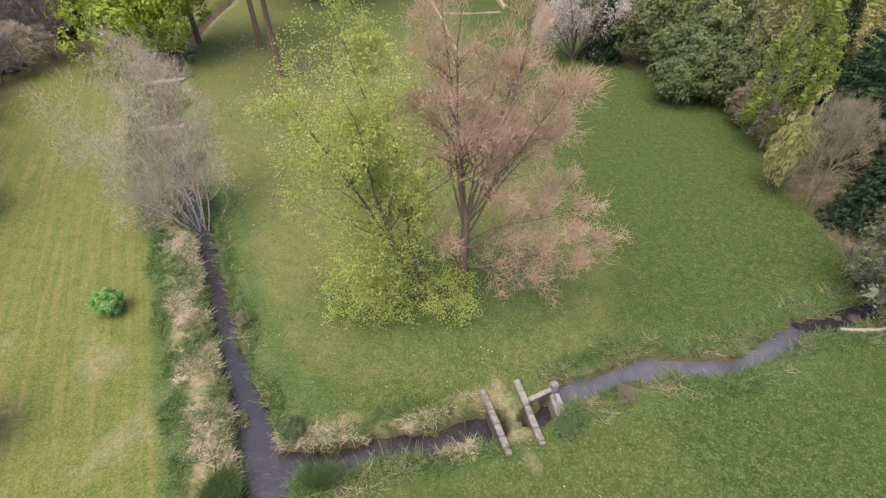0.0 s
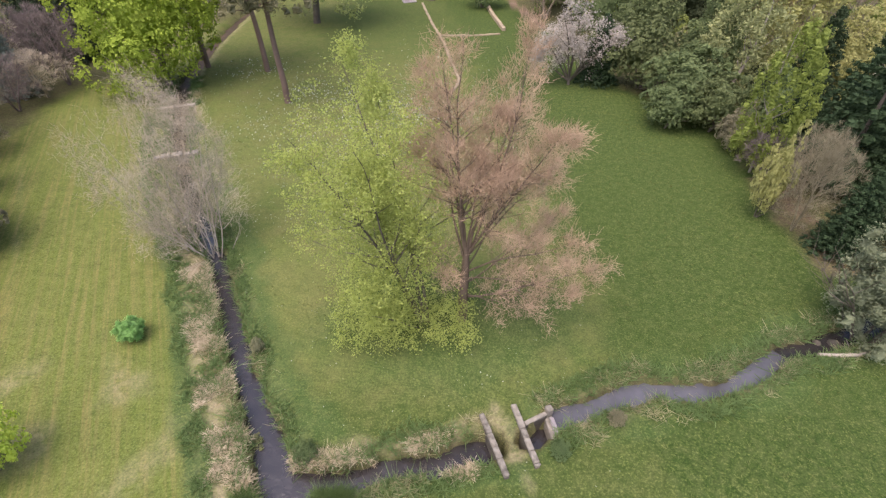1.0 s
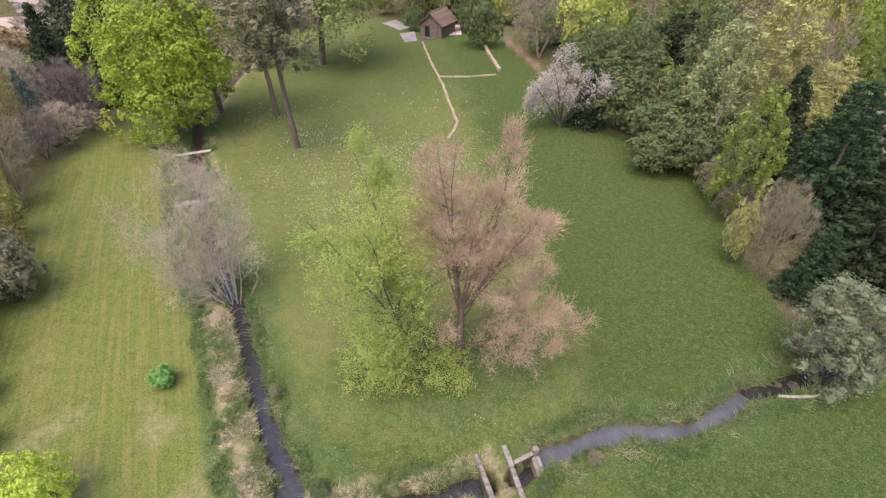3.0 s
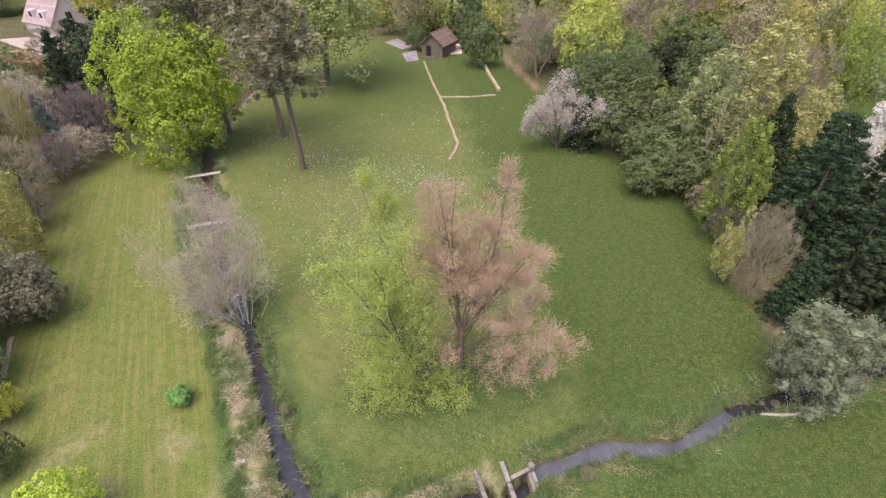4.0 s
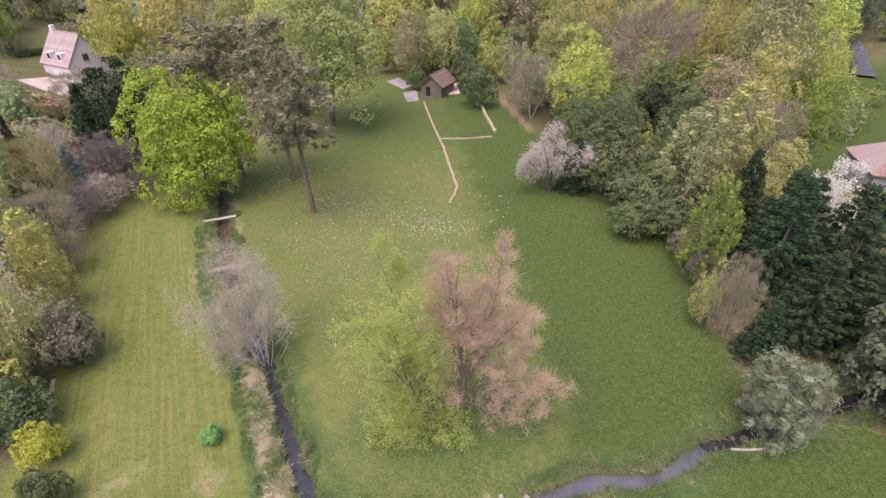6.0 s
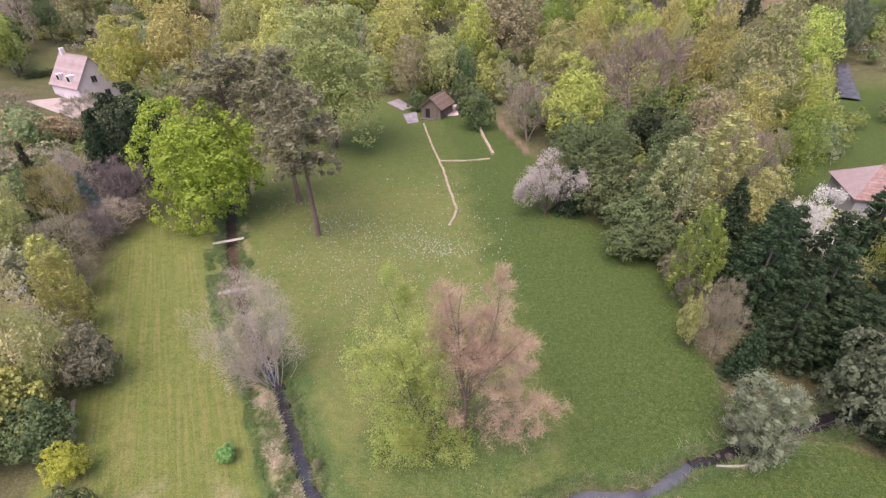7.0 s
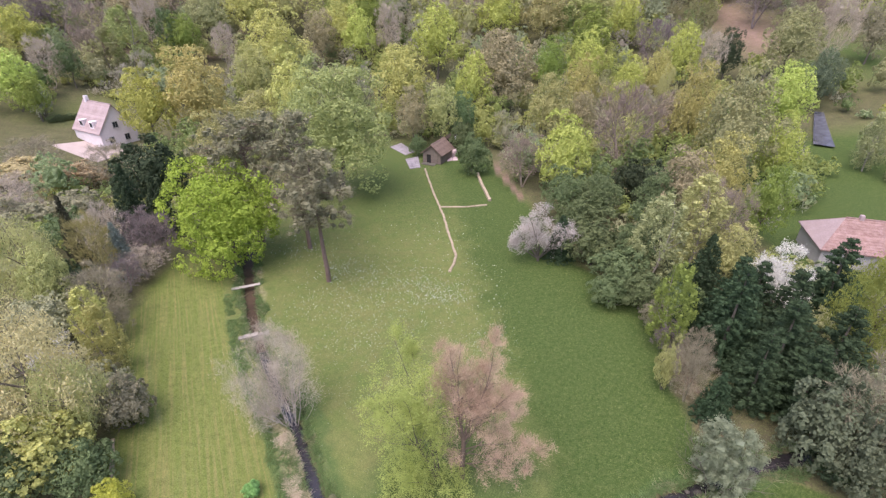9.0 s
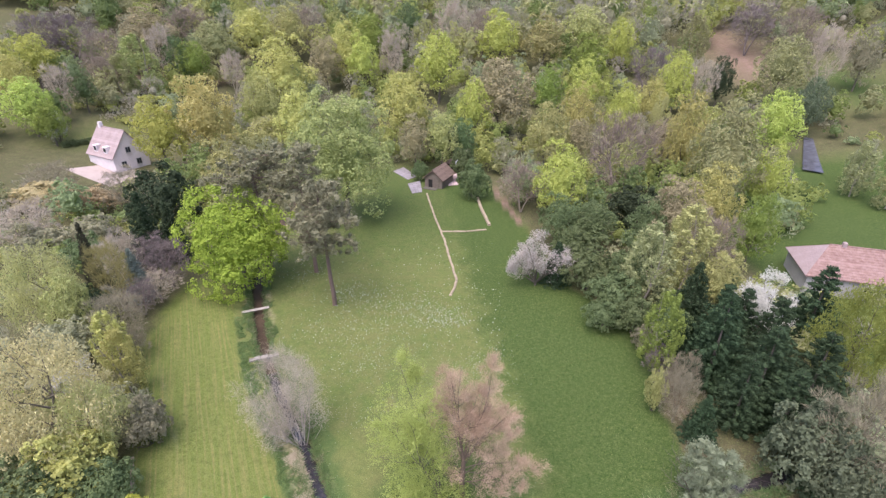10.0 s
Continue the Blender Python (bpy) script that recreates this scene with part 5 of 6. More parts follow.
def crowd(name, label, seed, count, span, tall, wide, sprays, leaf, apart=0.8, category="woods", tone=(0, 1), body_net=(10, 7)):
    """A mass of crowns over a stretch of wood, each with its own tone."""
    rng = np.random.default_rng(seed)
    verts, tint, taken = [], [], [(row[2], row[3], row[5]) for row in ALL_TREES]
    tries = 0
    while len(verts) < count and tries < 40 * count:
        tries += 1
        x, y = rng.uniform(*span[:2]), rng.uniform(*span[2:])
        h, r = rng.uniform(*tall), rng.uniform(*wide)
        if not in_the_wood(x, y, tall[1] > 8) or abs(math.atan2(x, y + 24)) > 0.92:
            continue
        if any((x - a) ** 2 + (y - b) ** 2 < (apart * (r + min(c, 9))) ** 2 for a, b, c in taken):
            continue
        taken.append((x, y, r))
        shade = np.clip(tone[0] + (tone[1] - tone[0]) * rng.random(), 0, 1)
        bare = 0.70 < shade < 0.92
        v, _ = lobed(rng, h, r, 0.06, 0.28, *sprays, leaf * (1.6 if bare else 1.0), 0.14 if bare else 0.8, bare)
        heart, g = core(int(rng.integers(1e6)), r * 0.9, h * 0.45, h * 0.5, 0.3, 0.3 if bare else 0.5, *body_net, 0.05)
        v = np.concatenate([v, heart[g].reshape(-1, 3)])
        verts.append(v + [x, y, float(land(x, y))])
        tint.append(np.tile([shade, 0, 0, 1], (len(v), 1)))
    verts, tint = np.concatenate(verts), np.concatenate(tint)
    me = quads(name, verts, np.arange(len(verts)).reshape(-1, 4), WOODLAND)
    attr = me.color_attributes.new("tint", "FLOAT_COLOR", "POINT")
    attr.data.foreach_set("color", tint.astype(np.float32).ravel())
    return tagged(new(name, me), label, category, kind="stuff")


crowd("undergrowth", "brambles and saplings filling the wood under the trees", 402, 560, (-115, 105, 9, 135), (2.0, 4.5), (1.8, 3.2), (6, 6, 4), 0.46, 0.5, "undergrowth", (0, 1), (6, 4))
crowd("young_woodland", "young spring trees between the tall ones on the slope", 401, 340, (-160, 160, 58, 190), (7, 11), (3.0, 4.8), (11, 7, 7), 0.56, 0.50, "woods", (0, 1), (7, 5))
crowd("woodland", "mixed spring woodland on the rising slope", 404, 160, (-215, 215, 185, 240), (13, 18), (4.8, 7.4), (13, 8, 8), 0.78, 0.66, "woods", (0, 1), (8, 6))
# paler, greyer crowns: leafless trees, and distance haze put into the colour
crowd("distant_woodland", "mixed spring woodland covering the far slope", 403, 480, (-340, 340, 190, 345), (14, 20), (5.0, 8.5), (10, 5, 5), 1.25, 0.64, "woods", (0.4, 0.97), (7, 5))

# ---- bridge, weir and brook works ----


def bridge():
    ob = thing("footbridge", "low stone footbridge with two parapets and a grassed deck", "bridge")
    rng = random.Random(7)
    for (ax, ay), (bx, by) in (((0.33, -0.45), (1.22, -3.05)), ((1.70, 0.05), (2.42, -2.62))):
        d = Vector((bx - ax, by - ay, 0))
        length, turn = d.length, math.degrees(math.atan2(d.y, d.x))
        wall = part("parapet", box(0, -0.10, -1.5, length, 0.10, 0.08, bevel=0.015), STONE_DARK, ob)
        wall.matrix_basis = pose(ax, ay, 0, 0, 0, turn)
        # coping stones
        x = 0.0
        while x < length - 0.05:
            w = min(rng.uniform(0.42, 0.62), length - x)
            stone = part("coping_stone", box(x + 0.008, -0.115, 0.084, x + w - 0.008, 0.115, 0.25, bevel=0.03, jitter=0.018, rng=rng), STONE, wall)
            x += w
    return ob


def weir():
    ob = thing("weir", "small stone sluice with side walls and a sill", "weir")
    rng = random.Random(9)
    part("side_wall", box(0, -0.08, -1.5, 1.25, 0.08, -0.02, bevel=0.03, jitter=0.02, rng=rng), STONE_DARK, ob).matrix_basis = pose(2.0, -0.80, 0, 0, 0, 28)
    part("sill", box(-0.62, -0.17, -1.5, 0.62, 0.17, -0.25, bevel=0.03, jitter=0.02, rng=rng), STONE, ob).matrix_basis = pose(3.28, -0.72, 0, 0, 0, 100)
    part("wall_coping", box(0.14, -0.085, -0.015, 1.2, 0.085, 0.07, bevel=0.02, jitter=0.012, rng=rng), STONE, ob).matrix_basis = pose(2.0, -0.80, 0, 0, 0, 28)
    part("pier", box(-0.14, -0.14, -1.2, 0.14, 0.14, 0.25, bevel=0.03, jitter=0.02, rng=rng), STONE, ob).matrix_basis = pose(3.2, -0.1, 0, 0, 0, 20)
    part("coping", box(-0.55, -0.13, -0.24, 0.45, 0.10, -0.10, bevel=0.03, jitter=0.03, rng=rng), PAVING, ob).matrix_basis = pose(3.36, -0.75, 0, 0, 0, 100)
    return ob


bridge()
weir()


def water_in_sluice():
    verts = [(2.1, -2.1, -0.9), (3.3, -1.6, -0.9), (3.2, -0.2, -0.9), (1.9, -0.7, -0.9)]
    tagged(new("water_sluice", quads("water_sluice", verts, [(0, 1, 2, 3)], WATER)), "dark water between a footbridge and a weir", "water", kind="structure")


water_in_sluice()


def log_bridge():
    """A flat plank over the upper ditch."""
    ob = thing("plank_bridge", "pale weathered plank laid across the ditch", "bridge", (-28.15, 31.7, 0), 23)
    for y in (-0.26, 0.0):
        part("plank", box(-1.75, y, 0.05, 1.75, y + 0.24, 0.14, bevel=0.015), TIMBER_PALE, ob)
    for x in (-1.5, 1.42):
        part("bearer", box(x, -0.34, -0.12, x + 0.14, 0.32, 0.05, bevel=0.01), TIMBER, ob)


def sill_dam():
    """A pale stone step over the ditch higher up."""
    ob = thing("stone_dam", "pale stone step damming the ditch", "dam", (-23.6, 22.0, 0), 22)
    rng = random.Random(31)
    x = -1.5
    while x < 1.3:
        w = rng.uniform(0.5, 0.9)
        part("stone", box(x, -0.34, -1.2, x + w - 0.03, 0.3, 0.14 + rng.uniform(-0.05, 0.06), bevel=0.05, jitter=0.04, rng=rng), STONE, ob)
        x += w


log_bridge()
sill_dam()


TAN_STONE = plain_material("tan_stone", (0.26, 0.205, 0.135), (0.40, 0.33, 0.23), 1.0, 0.9, 0.5, 0.02)


def stone_row(name, label, points, seed, width=0.36, height=0.16, long=(0.7, 1.1), material=TAN_STONE):
    """A row of low edging stones along a line."""
    ob = thing(name, label, "edging")
    rng = random.Random(seed)
    shapes = []
    for _ in range(5):
        me = bpy.data.meshes.new("stone")
        bm = box(-0.5, -width / 2, -0.1, 0.5, width / 2, height, bevel=0.04, jitter=0.03, rng=rng)
        bm.to_mesh(me)
        bm.free()
        me.materials.append(material)
        shapes.append(me)
    for (ax, ay), (bx, by) in zip(points, points[1:]):
        d = math.hypot(bx - ax, by - ay)
        t = 0.0
        while t < d - 0.2:
            w = min(rng.uniform(*long), d - t)
            x, y = ax + (bx - ax) * (t + w / 2) / d + rng.uniform(-0.06, 0.06), ay + (by - ay) * (t + w / 2) / d
            stone = new("stone", rng.choice(shapes))
            stone.parent = ob
            stone.matrix_basis = pose(x, y, float(land(x, y)), 0, 0, math.degrees(math.atan2(by - ay, bx - ax)) + rng.uniform(-4, 4)) @ Matrix.Diagonal((w - 0.04, 1, 1, 1))
            t += w
    return ob


stone_row("stone_edging", "long low edging of pale stones across the lawn", [(-7.4, 77.7), (-5.2, 65.5), (-3.1, 55.0), (-0.8, 40.0), (-1.7, 35.8)], 41, 0.36)
stone_row("stone_edging", "short low edging of pale stones joining the long one", [(-3.5, 57.8), (1.0, 57.9), (4.8, 58.8)], 42, 0.42)
stone_row("rubble_wall", "broken low wall of pale rubble beside a path", [(3.7, 74.5), (4.4, 67.5), (5.4, 60.5)], 43, 0.5, 0.45, (0.5, 1.3))
stone_row("border_edging", "low pale kerb along the planted border of the lawn", [(-24.0, -4.0), (-26.4, 0.8), (-28.6, 5.0), (-30.5, 8.0)], 44, 0.30, 0.12)


def paving_area(name, label, corners, seed, size=1.1, material=PAVING):
    """Pale flags laid over a four-sided patch."""
    ob = thing(name, label, "paving", kind="structure")
    rng = random.Random(seed)
    a, b, c, d = [Vector((*p, 0)) for p in corners]
    nu, nv = max(1, round((b - a).length / size)), max(1, round((d - a).length / size))
    for i in range(nu):
        for j in range(nv):
            def spot(u, v):
                return (a.lerp(b, u)).lerp(d.lerp(c, u), v)
            g = 0.025
            ps = [spot((i + g) / nu, (j + g) / nv), spot((i + 1 - g) / nu, (j + g) / nv), spot((i + 1 - g) / nu, (j + 1 - g) / nv), spot((i + g) / nu, (j + 1 - g) / nv)]
            up = 0.10 + rng.uniform(0, 0.03)
            z = [float(land(p.x, p.y)) for p in ps]
            pts = [(p.x, p.y, zz - 0.15) for p, zz in zip(ps, z)] + [(p.x, p.y, zz + up) for p, zz in zip(ps, z)]
            part("flagstone", faces_of(pts, [(0, 1, 2, 3), (4, 5, 6, 7), (0, 1, 5, 4), (1, 2, 6, 5), (2, 3, 7, 6), (3, 0, 4, 7)]), material, ob)
    return ob


paving_area("terrace_paving", "pale worn flagstones beside the cabin", [(-16.8, 93.5), (-12.4, 87.0), (-10.4, 89.5), (-14.4, 97.0)], 51)
paving_area("terrace_paving", "pale worn flagstones in front of the cabin", [(-12.2, 84.0), (-10.6, 77.6), (-8.4, 78.6), (-9.4, 86.0)], 52)
paving_area("terrace_paving", "pinkish worn flagstones behind the cabin", [(-2.7, 82.8), (-0.3, 83.5), (-0.6, 92.0), (-2.4, 91.0)], 53, 1.0, plain_material("pink_paving", (0.48, 0.33, 0.32), (0.66, 0.52, 0.50), 1.5))


def gable_house(ob, w, d, eave, ridge, wall_mat, roof_mat, over=0.35, thick=0.22, tile=0.0, hip=0.0):
    """Four walls and a pitched roof; the ridge runs along y."""
    pts = [(-w / 2, 0, 0), (w / 2, 0, 0), (w / 2, 0, eave), (0, 0, ridge), (-w / 2, 0, eave)]
    for y0, y1 in ((0, thick), (d - thick, d)):
        if hip and y0 == 0:
            part("end_wall", box(-w / 2, 0, 0, w / 2, thick, eave), wall_mat, ob)
            continue
        p = [(x, y0, z) for x, _, z in pts] + [(x, y1, z) for x, _, z in pts]
        part("gable_wall", faces_of(p, [(0, 1, 2, 3, 4), (5, 6, 7, 8, 9)] + [(i, (i + 1) % 5, (i + 1) % 5 + 5, i + 5) for i in range(5)]), wall_mat, ob)
    for s in (-1, 1):
        x0, x1 = sorted((s * w / 2, s * (w / 2 - thick)))
        part("side_wall", box(x0, thick, 0, x1, d - thick, eave), wall_mat, ob)
    rise = (ridge - eave) / (w / 2)
    for s in (-1, 1):
        x0, z0 = s * (w / 2 + over), eave - rise * over + 0.05
        p = [(0, hip - over, ridge + 0.05), (x0, -over, z0), (x0, d + over, z0), (0, d + over, ridge + 0.05)]
        p += [(x, y, z + 0.14) for x, y, z in p]
        roof = part("roof", faces_of(p, [(0, 1, 2, 3), (4, 5, 6, 7), (0, 1, 5, 4), (1, 2, 6, 5), (2, 3, 7, 6), (3, 0, 4, 7)]), roof_mat, ob)
        if tile:
            # courses of tiles
            slope = math.hypot(w / 2 + over, ridge - z0)
            count = int(slope / tile)
            for k in range(count):
                t0, t1 = k / count, (k + 1.12) / count
                zt = [ridge + 0.19 + (z0 - ridge - 0.05) * t for t in (t0, min(t1, 1.02))]
                xt = [x0 * t0, x0 * min(t1, 1.02)]
                ya, yb = (hip * max(0.0, 1 - t) - over for t in (t0, t1))
                q = [(xt[0], ya, zt[0]), (xt[1], yb, zt[1] + 0.05), (xt[1], d + over, zt[1] + 0.05), (xt[0], d + over, zt[0])]
                q += [(a, b, c + 0.05) for a, b, c in q]
                part("tile_course", faces_of(q, [(0, 1, 2, 3), (4, 5, 6, 7), (0, 1, 5, 4), (1, 2, 6, 5), (2, 3, 7, 6), (3, 0, 4, 7)]), roof_mat, roof)
    if hip:
        z0, x0 = eave - rise * over + 0.05, w / 2 + over
        p = [(-x0, -over, z0), (x0, -over, z0), (0, hip - over, ridge + 0.05)]
        p += [(x, y - 0.02, z + 0.16) for x, y, z in p]
        part("hip_end", faces_of(p, [(0, 1, 2), (3, 4, 5), (0, 1, 4, 3), (1, 2, 5, 4), (2, 0, 3, 5)]), ROOF_PINK, ob)
    part("ridge_cap", box(-0.14, hip - over, ridge + 0.16, 0.14, d + over, ridge + 0.34, bevel=0.05), roof_mat, ob)


def window_on(ob, x, y, z, w, h, face, frame_mat):
    """A window in a wall; face: 0 towards -y, 1 towards -x, 2 towards +x."""
    turn = (0, -90, 90)[face]
    win = part("window", box(-w / 2 - 0.08, -0.07, -0.08, w / 2 + 0.08, 0.02, h + 0.08, bevel=0.01), frame_mat, ob)
    win.matrix_basis = pose(x, y, z, 0, 0, turn)
    for i in range(2):
        part("pane", box(-w / 2 + i * w / 2 + 0.03, -0.09, 0.03, -w / 2 + (i + 1) * w / 2 - 0.03, -0.075, h - 0.03), GLASS, win)
    part("sill", box(-w / 2 - 0.12, -0.16, -0.16, w / 2 + 0.12, 0.0, -0.085, bevel=0.01), frame_mat, win)


def cabin():
    ob = thing("cabin", "small weathered timber cabin with a brown shingled roof", "cabin", (-6.05, 81.4, float(land(-6.05, 81.4))), -24)
    gable_house(ob, 4.4, 6.0, 2.2, 4.0, TIMBER, SHINGLE, 0.45, 0.12, 0.5)
    part("doorway", box(-1.35, -0.03, 0.05, -0.2, 0.01, 1.9), DARK_HOLE, ob)
    for x in (-1.45, -0.2):
        part("door_post", box(x, -0.07, 0, x + 0.1, 0.0, 2.0, bevel=0.01), TIMBER, ob)
    part("lintel", box(-1.45, -0.08, 2.0, -0.1, 0.0, 2.12, bevel=0.01), TIMBER, ob)
    for k in range(9):
        if k in (2, 3):
            continue
        x = -2.15 + k * 0.48
        part("board", box(x, -0.045, 0.02, x + 0.44, -0.004, 2.1, bevel=0.006), TIMBER, ob)
    part("step", box(-2.0, -1.5, -0.2, 1.2, -0.08, 0.12, bevel=0.03), STONE_DARK, ob)


def shed():
    ob = thing("shed", "low shed with a pale sheet roof behind the cabin", "shed", (-1.6, 93.5, float(land(-1.6, 93.5))), -20)
    for x in (-1.9, 1.8):
        part("side_wall", box(x, 0, 0, x + 0.1, 3.2, 2.0), TIMBER, ob)
    part("back_wall", box(-1.9, 3.2, 0, 1.9, 3.3, 2.2), TIMBER, ob)
    part("front_wall", box(-1.8, 0.02, 0, 1.8, 0.1, 1.9), DARK_HOLE, ob)
    for k in range(4):
        part("roof_sheet", box(-2.1 + k * 1.06, -0.4, 2.14, -2.1 + k * 1.06 + 1.0, 3.6, 2.22), METAL_WHITE if k == 2 else SHINGLE, ob)


def farmhouse():
    """The long house with a red tiled roof at the garden's east."""
    ob = thing("farmhouse", "long plastered house with a faded red clay tile roof", "house", (50.2, 42.2, float(land(52, 42))), -107)
    gable_house(ob, 8.6, 19.0, 3.0, 5.9, PLASTER_GREY, ROOF_TILE, 0.4, 0.3, 0.42, 3.4)
    for y in (3.0, 7.5, 9.9, 15.0):
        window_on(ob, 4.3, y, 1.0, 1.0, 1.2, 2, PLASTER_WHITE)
    for y in (4.5, 12.0, 17.5):
        part("chimney", box(-0.28, y, 5.2, 0.28, y + 0.5, 6.7, bevel=0.04), ROOF_PINK, ob)
    part("door", box(4.3, 12.2, 0.0, 4.36, 13.2, 2.05, bevel=0.01), TIMBER, ob)


def white_house():
    """The white house among trees to the west."""
    ob = thing("white_house", "white plastered house with a steep faded pink roof", "house", (-80.6, 90.5, float(land(-84, 92)) - 0.3), 62)
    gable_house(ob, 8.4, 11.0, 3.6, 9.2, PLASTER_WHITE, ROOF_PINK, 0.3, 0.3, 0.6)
    for x, z in ((-2.0, 1.0), (1.6, 1.0), (-0.3, 4.2)):
        window_on(ob, x, 0.0, z, 1.1, 1.3, 0, PLASTER_GREY)
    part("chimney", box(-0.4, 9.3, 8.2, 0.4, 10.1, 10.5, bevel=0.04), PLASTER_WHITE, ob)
    for y in (2.4, 6.6):
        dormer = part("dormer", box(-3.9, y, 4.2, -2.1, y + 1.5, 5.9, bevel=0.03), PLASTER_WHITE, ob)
        part("pane", box(-3.95, y + 0.25, 4.6, -3.905, y + 1.25, 5.6), GLASS, dormer)


cabin()
shed()
farmhouse()
white_house()


def gravel_yard(name, label, corners, material, category="driveway", lift=0.06):
    a, b, c, d = [Vector((*p, 0)) for p in corners]
    verts, faces, n = [], [], 10
    for j in range(n + 1):
        for i in range(n + 1):
            p = a.lerp(b, i / n).lerp(d.lerp(c, i / n), j / n)
            verts.append((p.x, p.y, float(land(p.x, p.y)) + lift))
    for j in range(n):
        for i in range(n):
            k = j * (n + 1) + i
            faces.append((k, k + 1, k + n + 2, k + n + 1))
    tagged(new(name, quads(name, verts, faces, material, True)), label, category, kind="structure")


GRAVEL = plain_material("pink_gravel", (0.30, 0.24, 0.205), (0.40, 0.33, 0.29), 0.5, 0.95, 0.6, 0.02)
gravel_yard("driveway", "pale pinkish gravel yard beside the white house", [(-79.5, 79.0), (-76.5, 88.0), (-87.0, 92.5), (-94.5, 86.0)], GRAVEL)
gravel_yard("pond", "pale sky-reflecting water at the edge of a lawn", [(83.0, 91.5), (86.0, 88.5), (96.0, 109.0), (94.6, 110.6)], BROOK_WATER, "water", 0.55)


def hedge():
    rng = np.random.default_rng(61)
    ob = thing("hedge", "clipped bright green hedge beside a house", "hedge", (-99.5, 101.5, float(land(-99, 101))), 52)
    at = np.stack([rng.uniform(-5, 5, 90), rng.uniform(-0.5, 0.5, 90), rng.uniform(0.2, 1.5, 90)], 1)
    part("foliage", quads("foliage", *leaves(rng, at, np.full(90, 0.55), 40, 0.3), LEAF["leaf_mid"]), LEAF["leaf_mid"], ob)


hedge()


def brook_debris():
    """Logs and pale stones where the brook bends under the willow."""
    rng = np.random.default_rng(71)
    ob = thing("fallen_log", "bleached fallen log lying along the brook", "log", (17.6, 3.3, 0))
    segs = [((-1.2, 0.0, 0.02), (-0.3, -0.06, 0.06), 0.09, 0.10), ((-0.3, -0.06, 0.06), (0.6, 0.0, 0.08), 0.10, 0.08), ((0.6, 0, 0.08), (1.4, 0.22, 0.1), 0.08, 0.05)]
    part("trunk", quads("trunk", *prisms(segs, 8), BARK_PALE, True), BARK_PALE, ob)
    part("branch", quads("branch", *prisms([((0.2, 0, 0.07), (0.7, 0.7, -0.1), 0.05, 0.025), ((0.7, 0.7, -0.1), (0.9, 1.2, -0.15), 0.025, 0.015)], 6), BARK_PALE, True), BARK_PALE, ob)
    for x, y, s in ((17.1, 4.35, 0.22), (17.9, 4.3, 0.32), (18.3, 4.0, 0.2), (16.6, 4.7, 0.16)):
        bm = bmesh.new()
        bmesh.ops.create_icosphere(bm, subdivisions=2, radius=s)
        for v in bm.verts:
            v.co += v.co.normalized() * s * 0.3 * noise.noise(v.co * 4 + Vector((x, y, 0)))
            v.co.z *= 0.65
        rock = part("boulder", bm, STONE_DARK, None, smooth=True)
        rock.matrix_basis = pose(x, y, -0.38)
        tagged(rock, "dark wet boulder in the brook", "rock", "brook boulders")


brook_debris()

# ---- grasses ----


def tufts(name, label, seed, spots, blades, tall, wide, material, lean=0.55):
    """Upright blades in tufts at the given places."""
    rng = np.random.default_rng(seed)
    spots = np.repeat(spots, blades, 0)
    n = len(spots)
    at = spots + np.concatenate([rng.normal(scale=wide * 2.2, size=(n, 2)), np.zeros((n, 1))], 1)
    way = np.concatenate([rng.normal(scale=lean, size=(n, 2)), np.ones((n, 1))], 1)
    side = np.cross(way, rng.normal(size=(n, 3)))
    side /= np.linalg.norm(side, axis=1)[:, None]
    h = (tall * rng.uniform(0.5, 1.3, n))[:, None]
    w = wide * rng.uniform(0.6, 1.2, n)[:, None]
    tip = at + way * h
    corners = np.stack([at - side * w - [0, 0, 0.03], at + side * w - [0, 0, 0.03], tip + side * w * 0.3, tip - side * w * 0.3 + np.array([0, 0, -0.02])], 1).reshape(-1, 3)
    return tagged(new(name, quads(name, corners, np.arange(4 * n).reshape(-1, 4), material)), label, "grass", kind="stuff")


def spots_where(seed, count, span, test):
    rng = np.random.default_rng(seed)
    x, y = rng.uniform(*span[:2], count), rng.uniform(*span[2:], count)
    keep = test(x, y)
    x, y = x[keep], y[keep]
    return np.stack([x, y, land(x, y)], 1)


def west_of(x, y):
    return x < np.interp(y, [-9, -3, 10, 40, 84], [-5.6, -7.7, -15.1, -30.8, -36.5])


def any_bank(x, y):
    return np.minimum(np.minimum(way_off(x, y, CANAL), way_off(x, y, ARM)), way_off(x, y, BROOK))


def clear_of_bridge(x, y):
    return np.hypot(x - 1.9, (y + 1.3) / 1.5) > 1.3


BANKS = (-34, 28, -8, 40)
tufts("bank_grass", "rank green grass and nettles along the banks", 81, spots_where(1, 120000, BANKS, lambda x, y: (any_bank(x, y) > -0.16) & (any_bank(x, y) < 0.75 + 0.6 * wobble(x, y, 0.9, 3.0)) & clear_of_bridge(x, y)), 7, 0.20, 0.022, NETTLE, 1.0)
tufts("bank_straw", "pale dead grass hanging over the banks", 87, spots_where(7, 70000, BANKS, lambda x, y: (any_bank(x, y) > -0.10) & (any_bank(x, y) < 0.7 + 0.4 * wobble(x, y, 0.7, 1.0)) & (wobble(x, y, 0.55, 0.3) > 0.05) & clear_of_bridge(x, y)), 7, 0.20, 0.012, STRAW, 1.2)
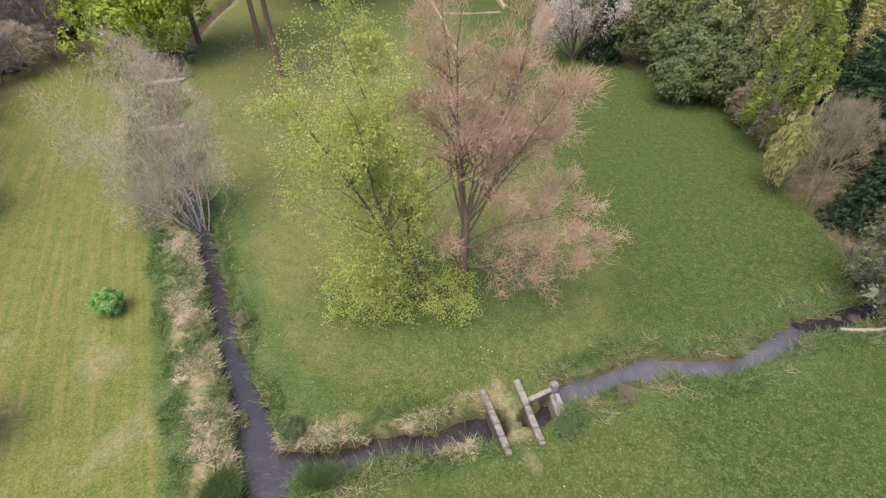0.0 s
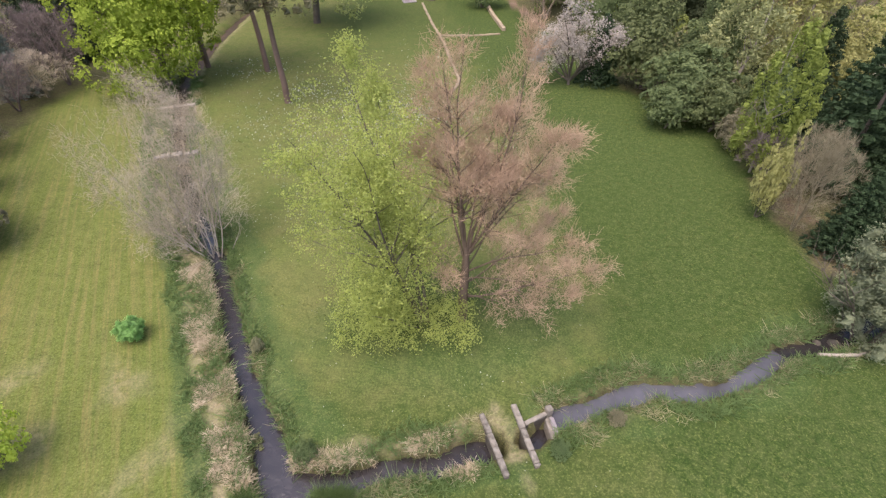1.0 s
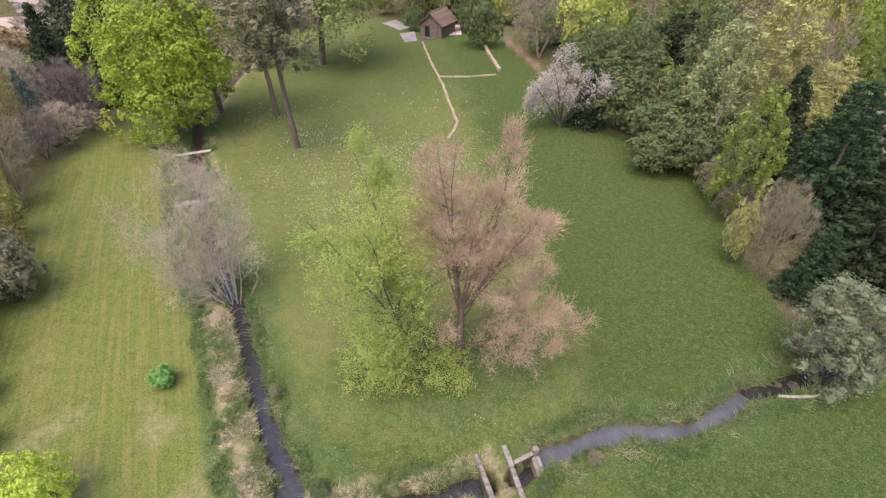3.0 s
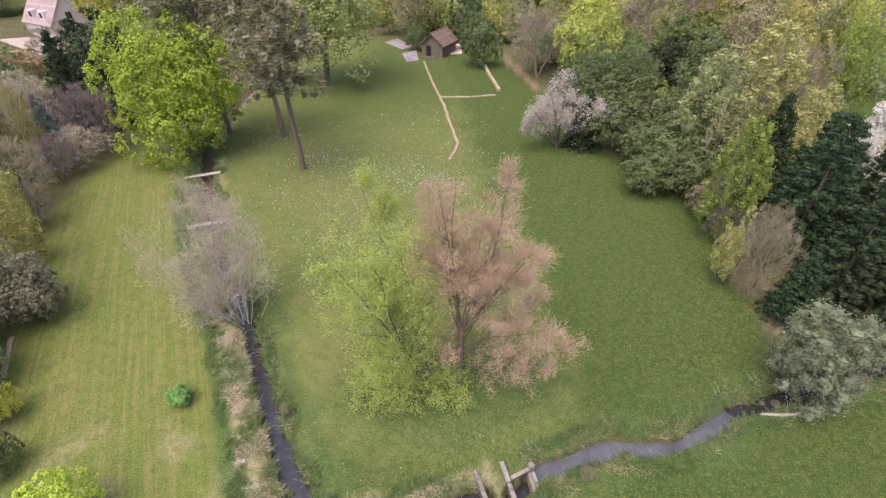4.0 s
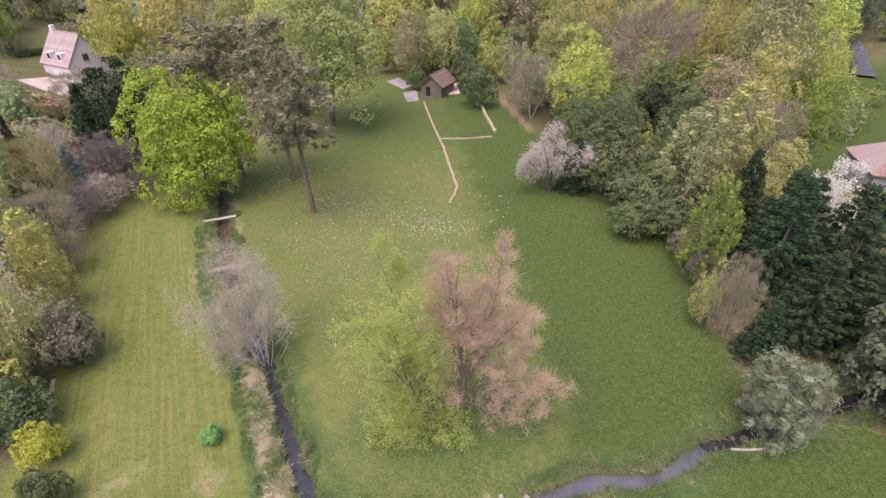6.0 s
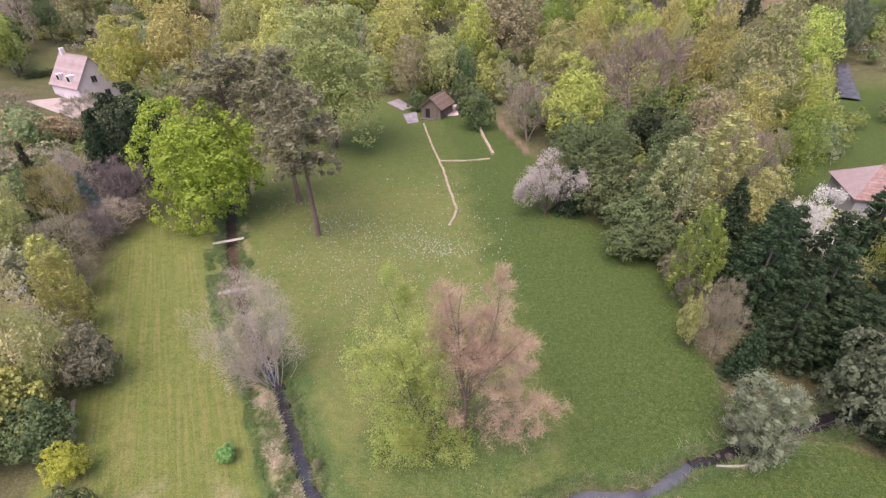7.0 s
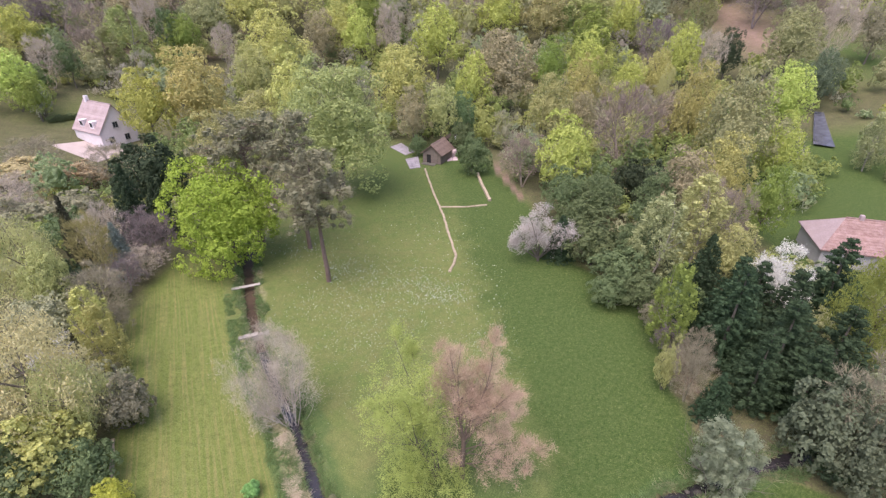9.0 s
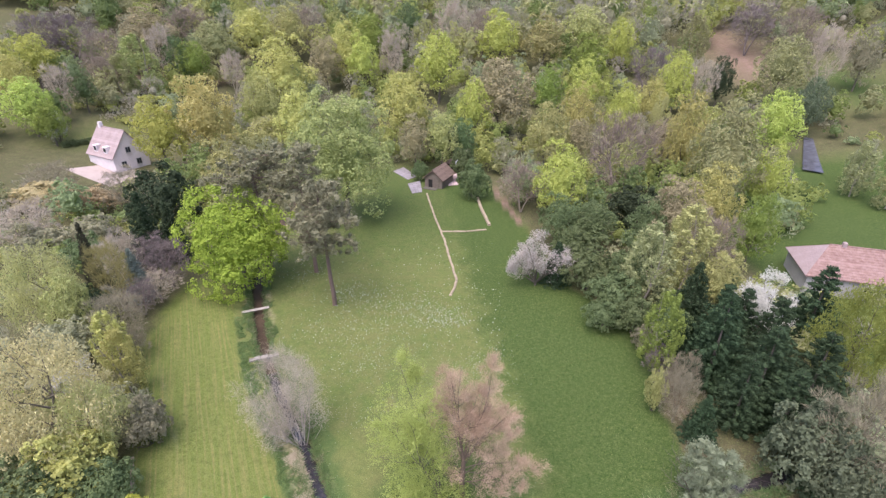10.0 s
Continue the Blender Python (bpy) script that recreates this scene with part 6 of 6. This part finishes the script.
tufts("dry_reeds", "flattened straw-coloured reeds on the bank of the ditch", 82, spots_where(2, 80000, (-26, 0, -8, 24), lambda x, y: (((way_off(x, y, CANAL) > 0.0) & (way_off(x, y, CANAL) < 1.45 + 0.25 * wobble(x, y, 0.5, 1.0)) & west_of(x, y) & (y < 9)) | ((way_off(x, y, ARM) > 0) & (way_off(x, y, ARM) < 0.5) & (y > -3.0))) & (wobble(x, y, 0.62, 5.0) > -0.12)), 20, 0.10, 0.012, REED, 1.6)
tufts("sedge", "dark green sedge growing in the ditch", 83, spots_where(3, 26000, (-11, -2, -8, 2), lambda x, y: (np.hypot(x + 8.2, (y + 4.4) / 1.6) < 0.5 + 0.3 * wobble(x, y, 0.4)) | (np.hypot((x + 5.3) / 1.4, y + 3.75) < 0.5)  | (np.hypot(x + 10.2, y - 2.6) < 0.3)), 12, 0.42, 0.010, SEDGE)
tufts("nettles", "dark green nettles and coarse grass between reeds and lawn", 86, spots_where(6, 50000, (-30, 0, -8, 30), lambda x, y: west_of(x, y) & (way_off(x, y, CANAL) > 1.25 + 0.5 * wobble(x, y, 0.7, 1.0)) & (way_off(x, y, CANAL) < 2.1 + 0.3 * wobble(x, y, 0.8, 2.0)) & (wobble(x, y, 0.5, 3.0) > -0.5)), 6, 0.16, 0.022, NETTLE, 1.0)
tufts("meadow_grass", "short uneven meadow grass with lighter stalks", 84, spots_where(4, 9000, (-30, 26, -8, 46), lambda x, y: (any_bank(x, y) > 0.8) & ~west_of(x, y) & (x < 20)), 5, 0.09, 0.014, GRASS_TUFT, 0.7)


def daisies():
    """White flowers: a thin scatter, thicker in drifts."""
    rng = np.random.default_rng(85)
    drifts = [(-6.1, 32.1, 2.6, 420), (-2.2, 30.2, 2.2, 420), (1.2, 21.0, 2.4, 300), (-16.1, 36.2, 2.2, 320), (-11.7, 20.6, 2.6, 260), (-10.4, 13.5, 1.8, 160), (-18.0, 28.0, 3.0, 260), (-9.0, 25.0, 4.0, 420), (-22.5, 42.0, 3.0, 200), (0.4, 16.5, 1.8, 160), (-12.5, 33, 5.0, 420), (-5, 46, 6, 200)]
    spots = [np.stack([rng.normal(x, s, n), rng.normal(y, s * 0.8, n)], 1) for x, y, s, n in drifts]
    spots.append(np.stack([rng.uniform(-14, 6, 1300), rng.uniform(-6, 40, 1300)], 1))
    xy = np.concatenate(spots)
    keep = (any_bank(xy[:, 0], xy[:, 1]) > 0.6) & ~west_of(xy[:, 0], xy[:, 1]) & (xy[:, 0] < 20)
    xy = xy[keep]
    at = np.stack([xy[:, 0], xy[:, 1], land(xy[:, 0], xy[:, 1]) + 0.1], 1)
    size = np.interp(at[:, 1], [8, 16, 30], [0.045, 0.075, 0.12]) * rng.uniform(0.5, 1.4, len(at))
    v, f = leaves(rng, at, size, 1, 1.0, 0, 1, 0.2)
    mid = np.repeat(v.reshape(-1, 4, 3).mean(1), 4, 0)
    v = mid + (v - mid) * np.repeat(size, 4)[:, None]
    tagged(new("daisies", quads("daisies", v, f, FLOWER)), "scattered small white flowers in the meadow", "flowers", kind="stuff")


daisies()
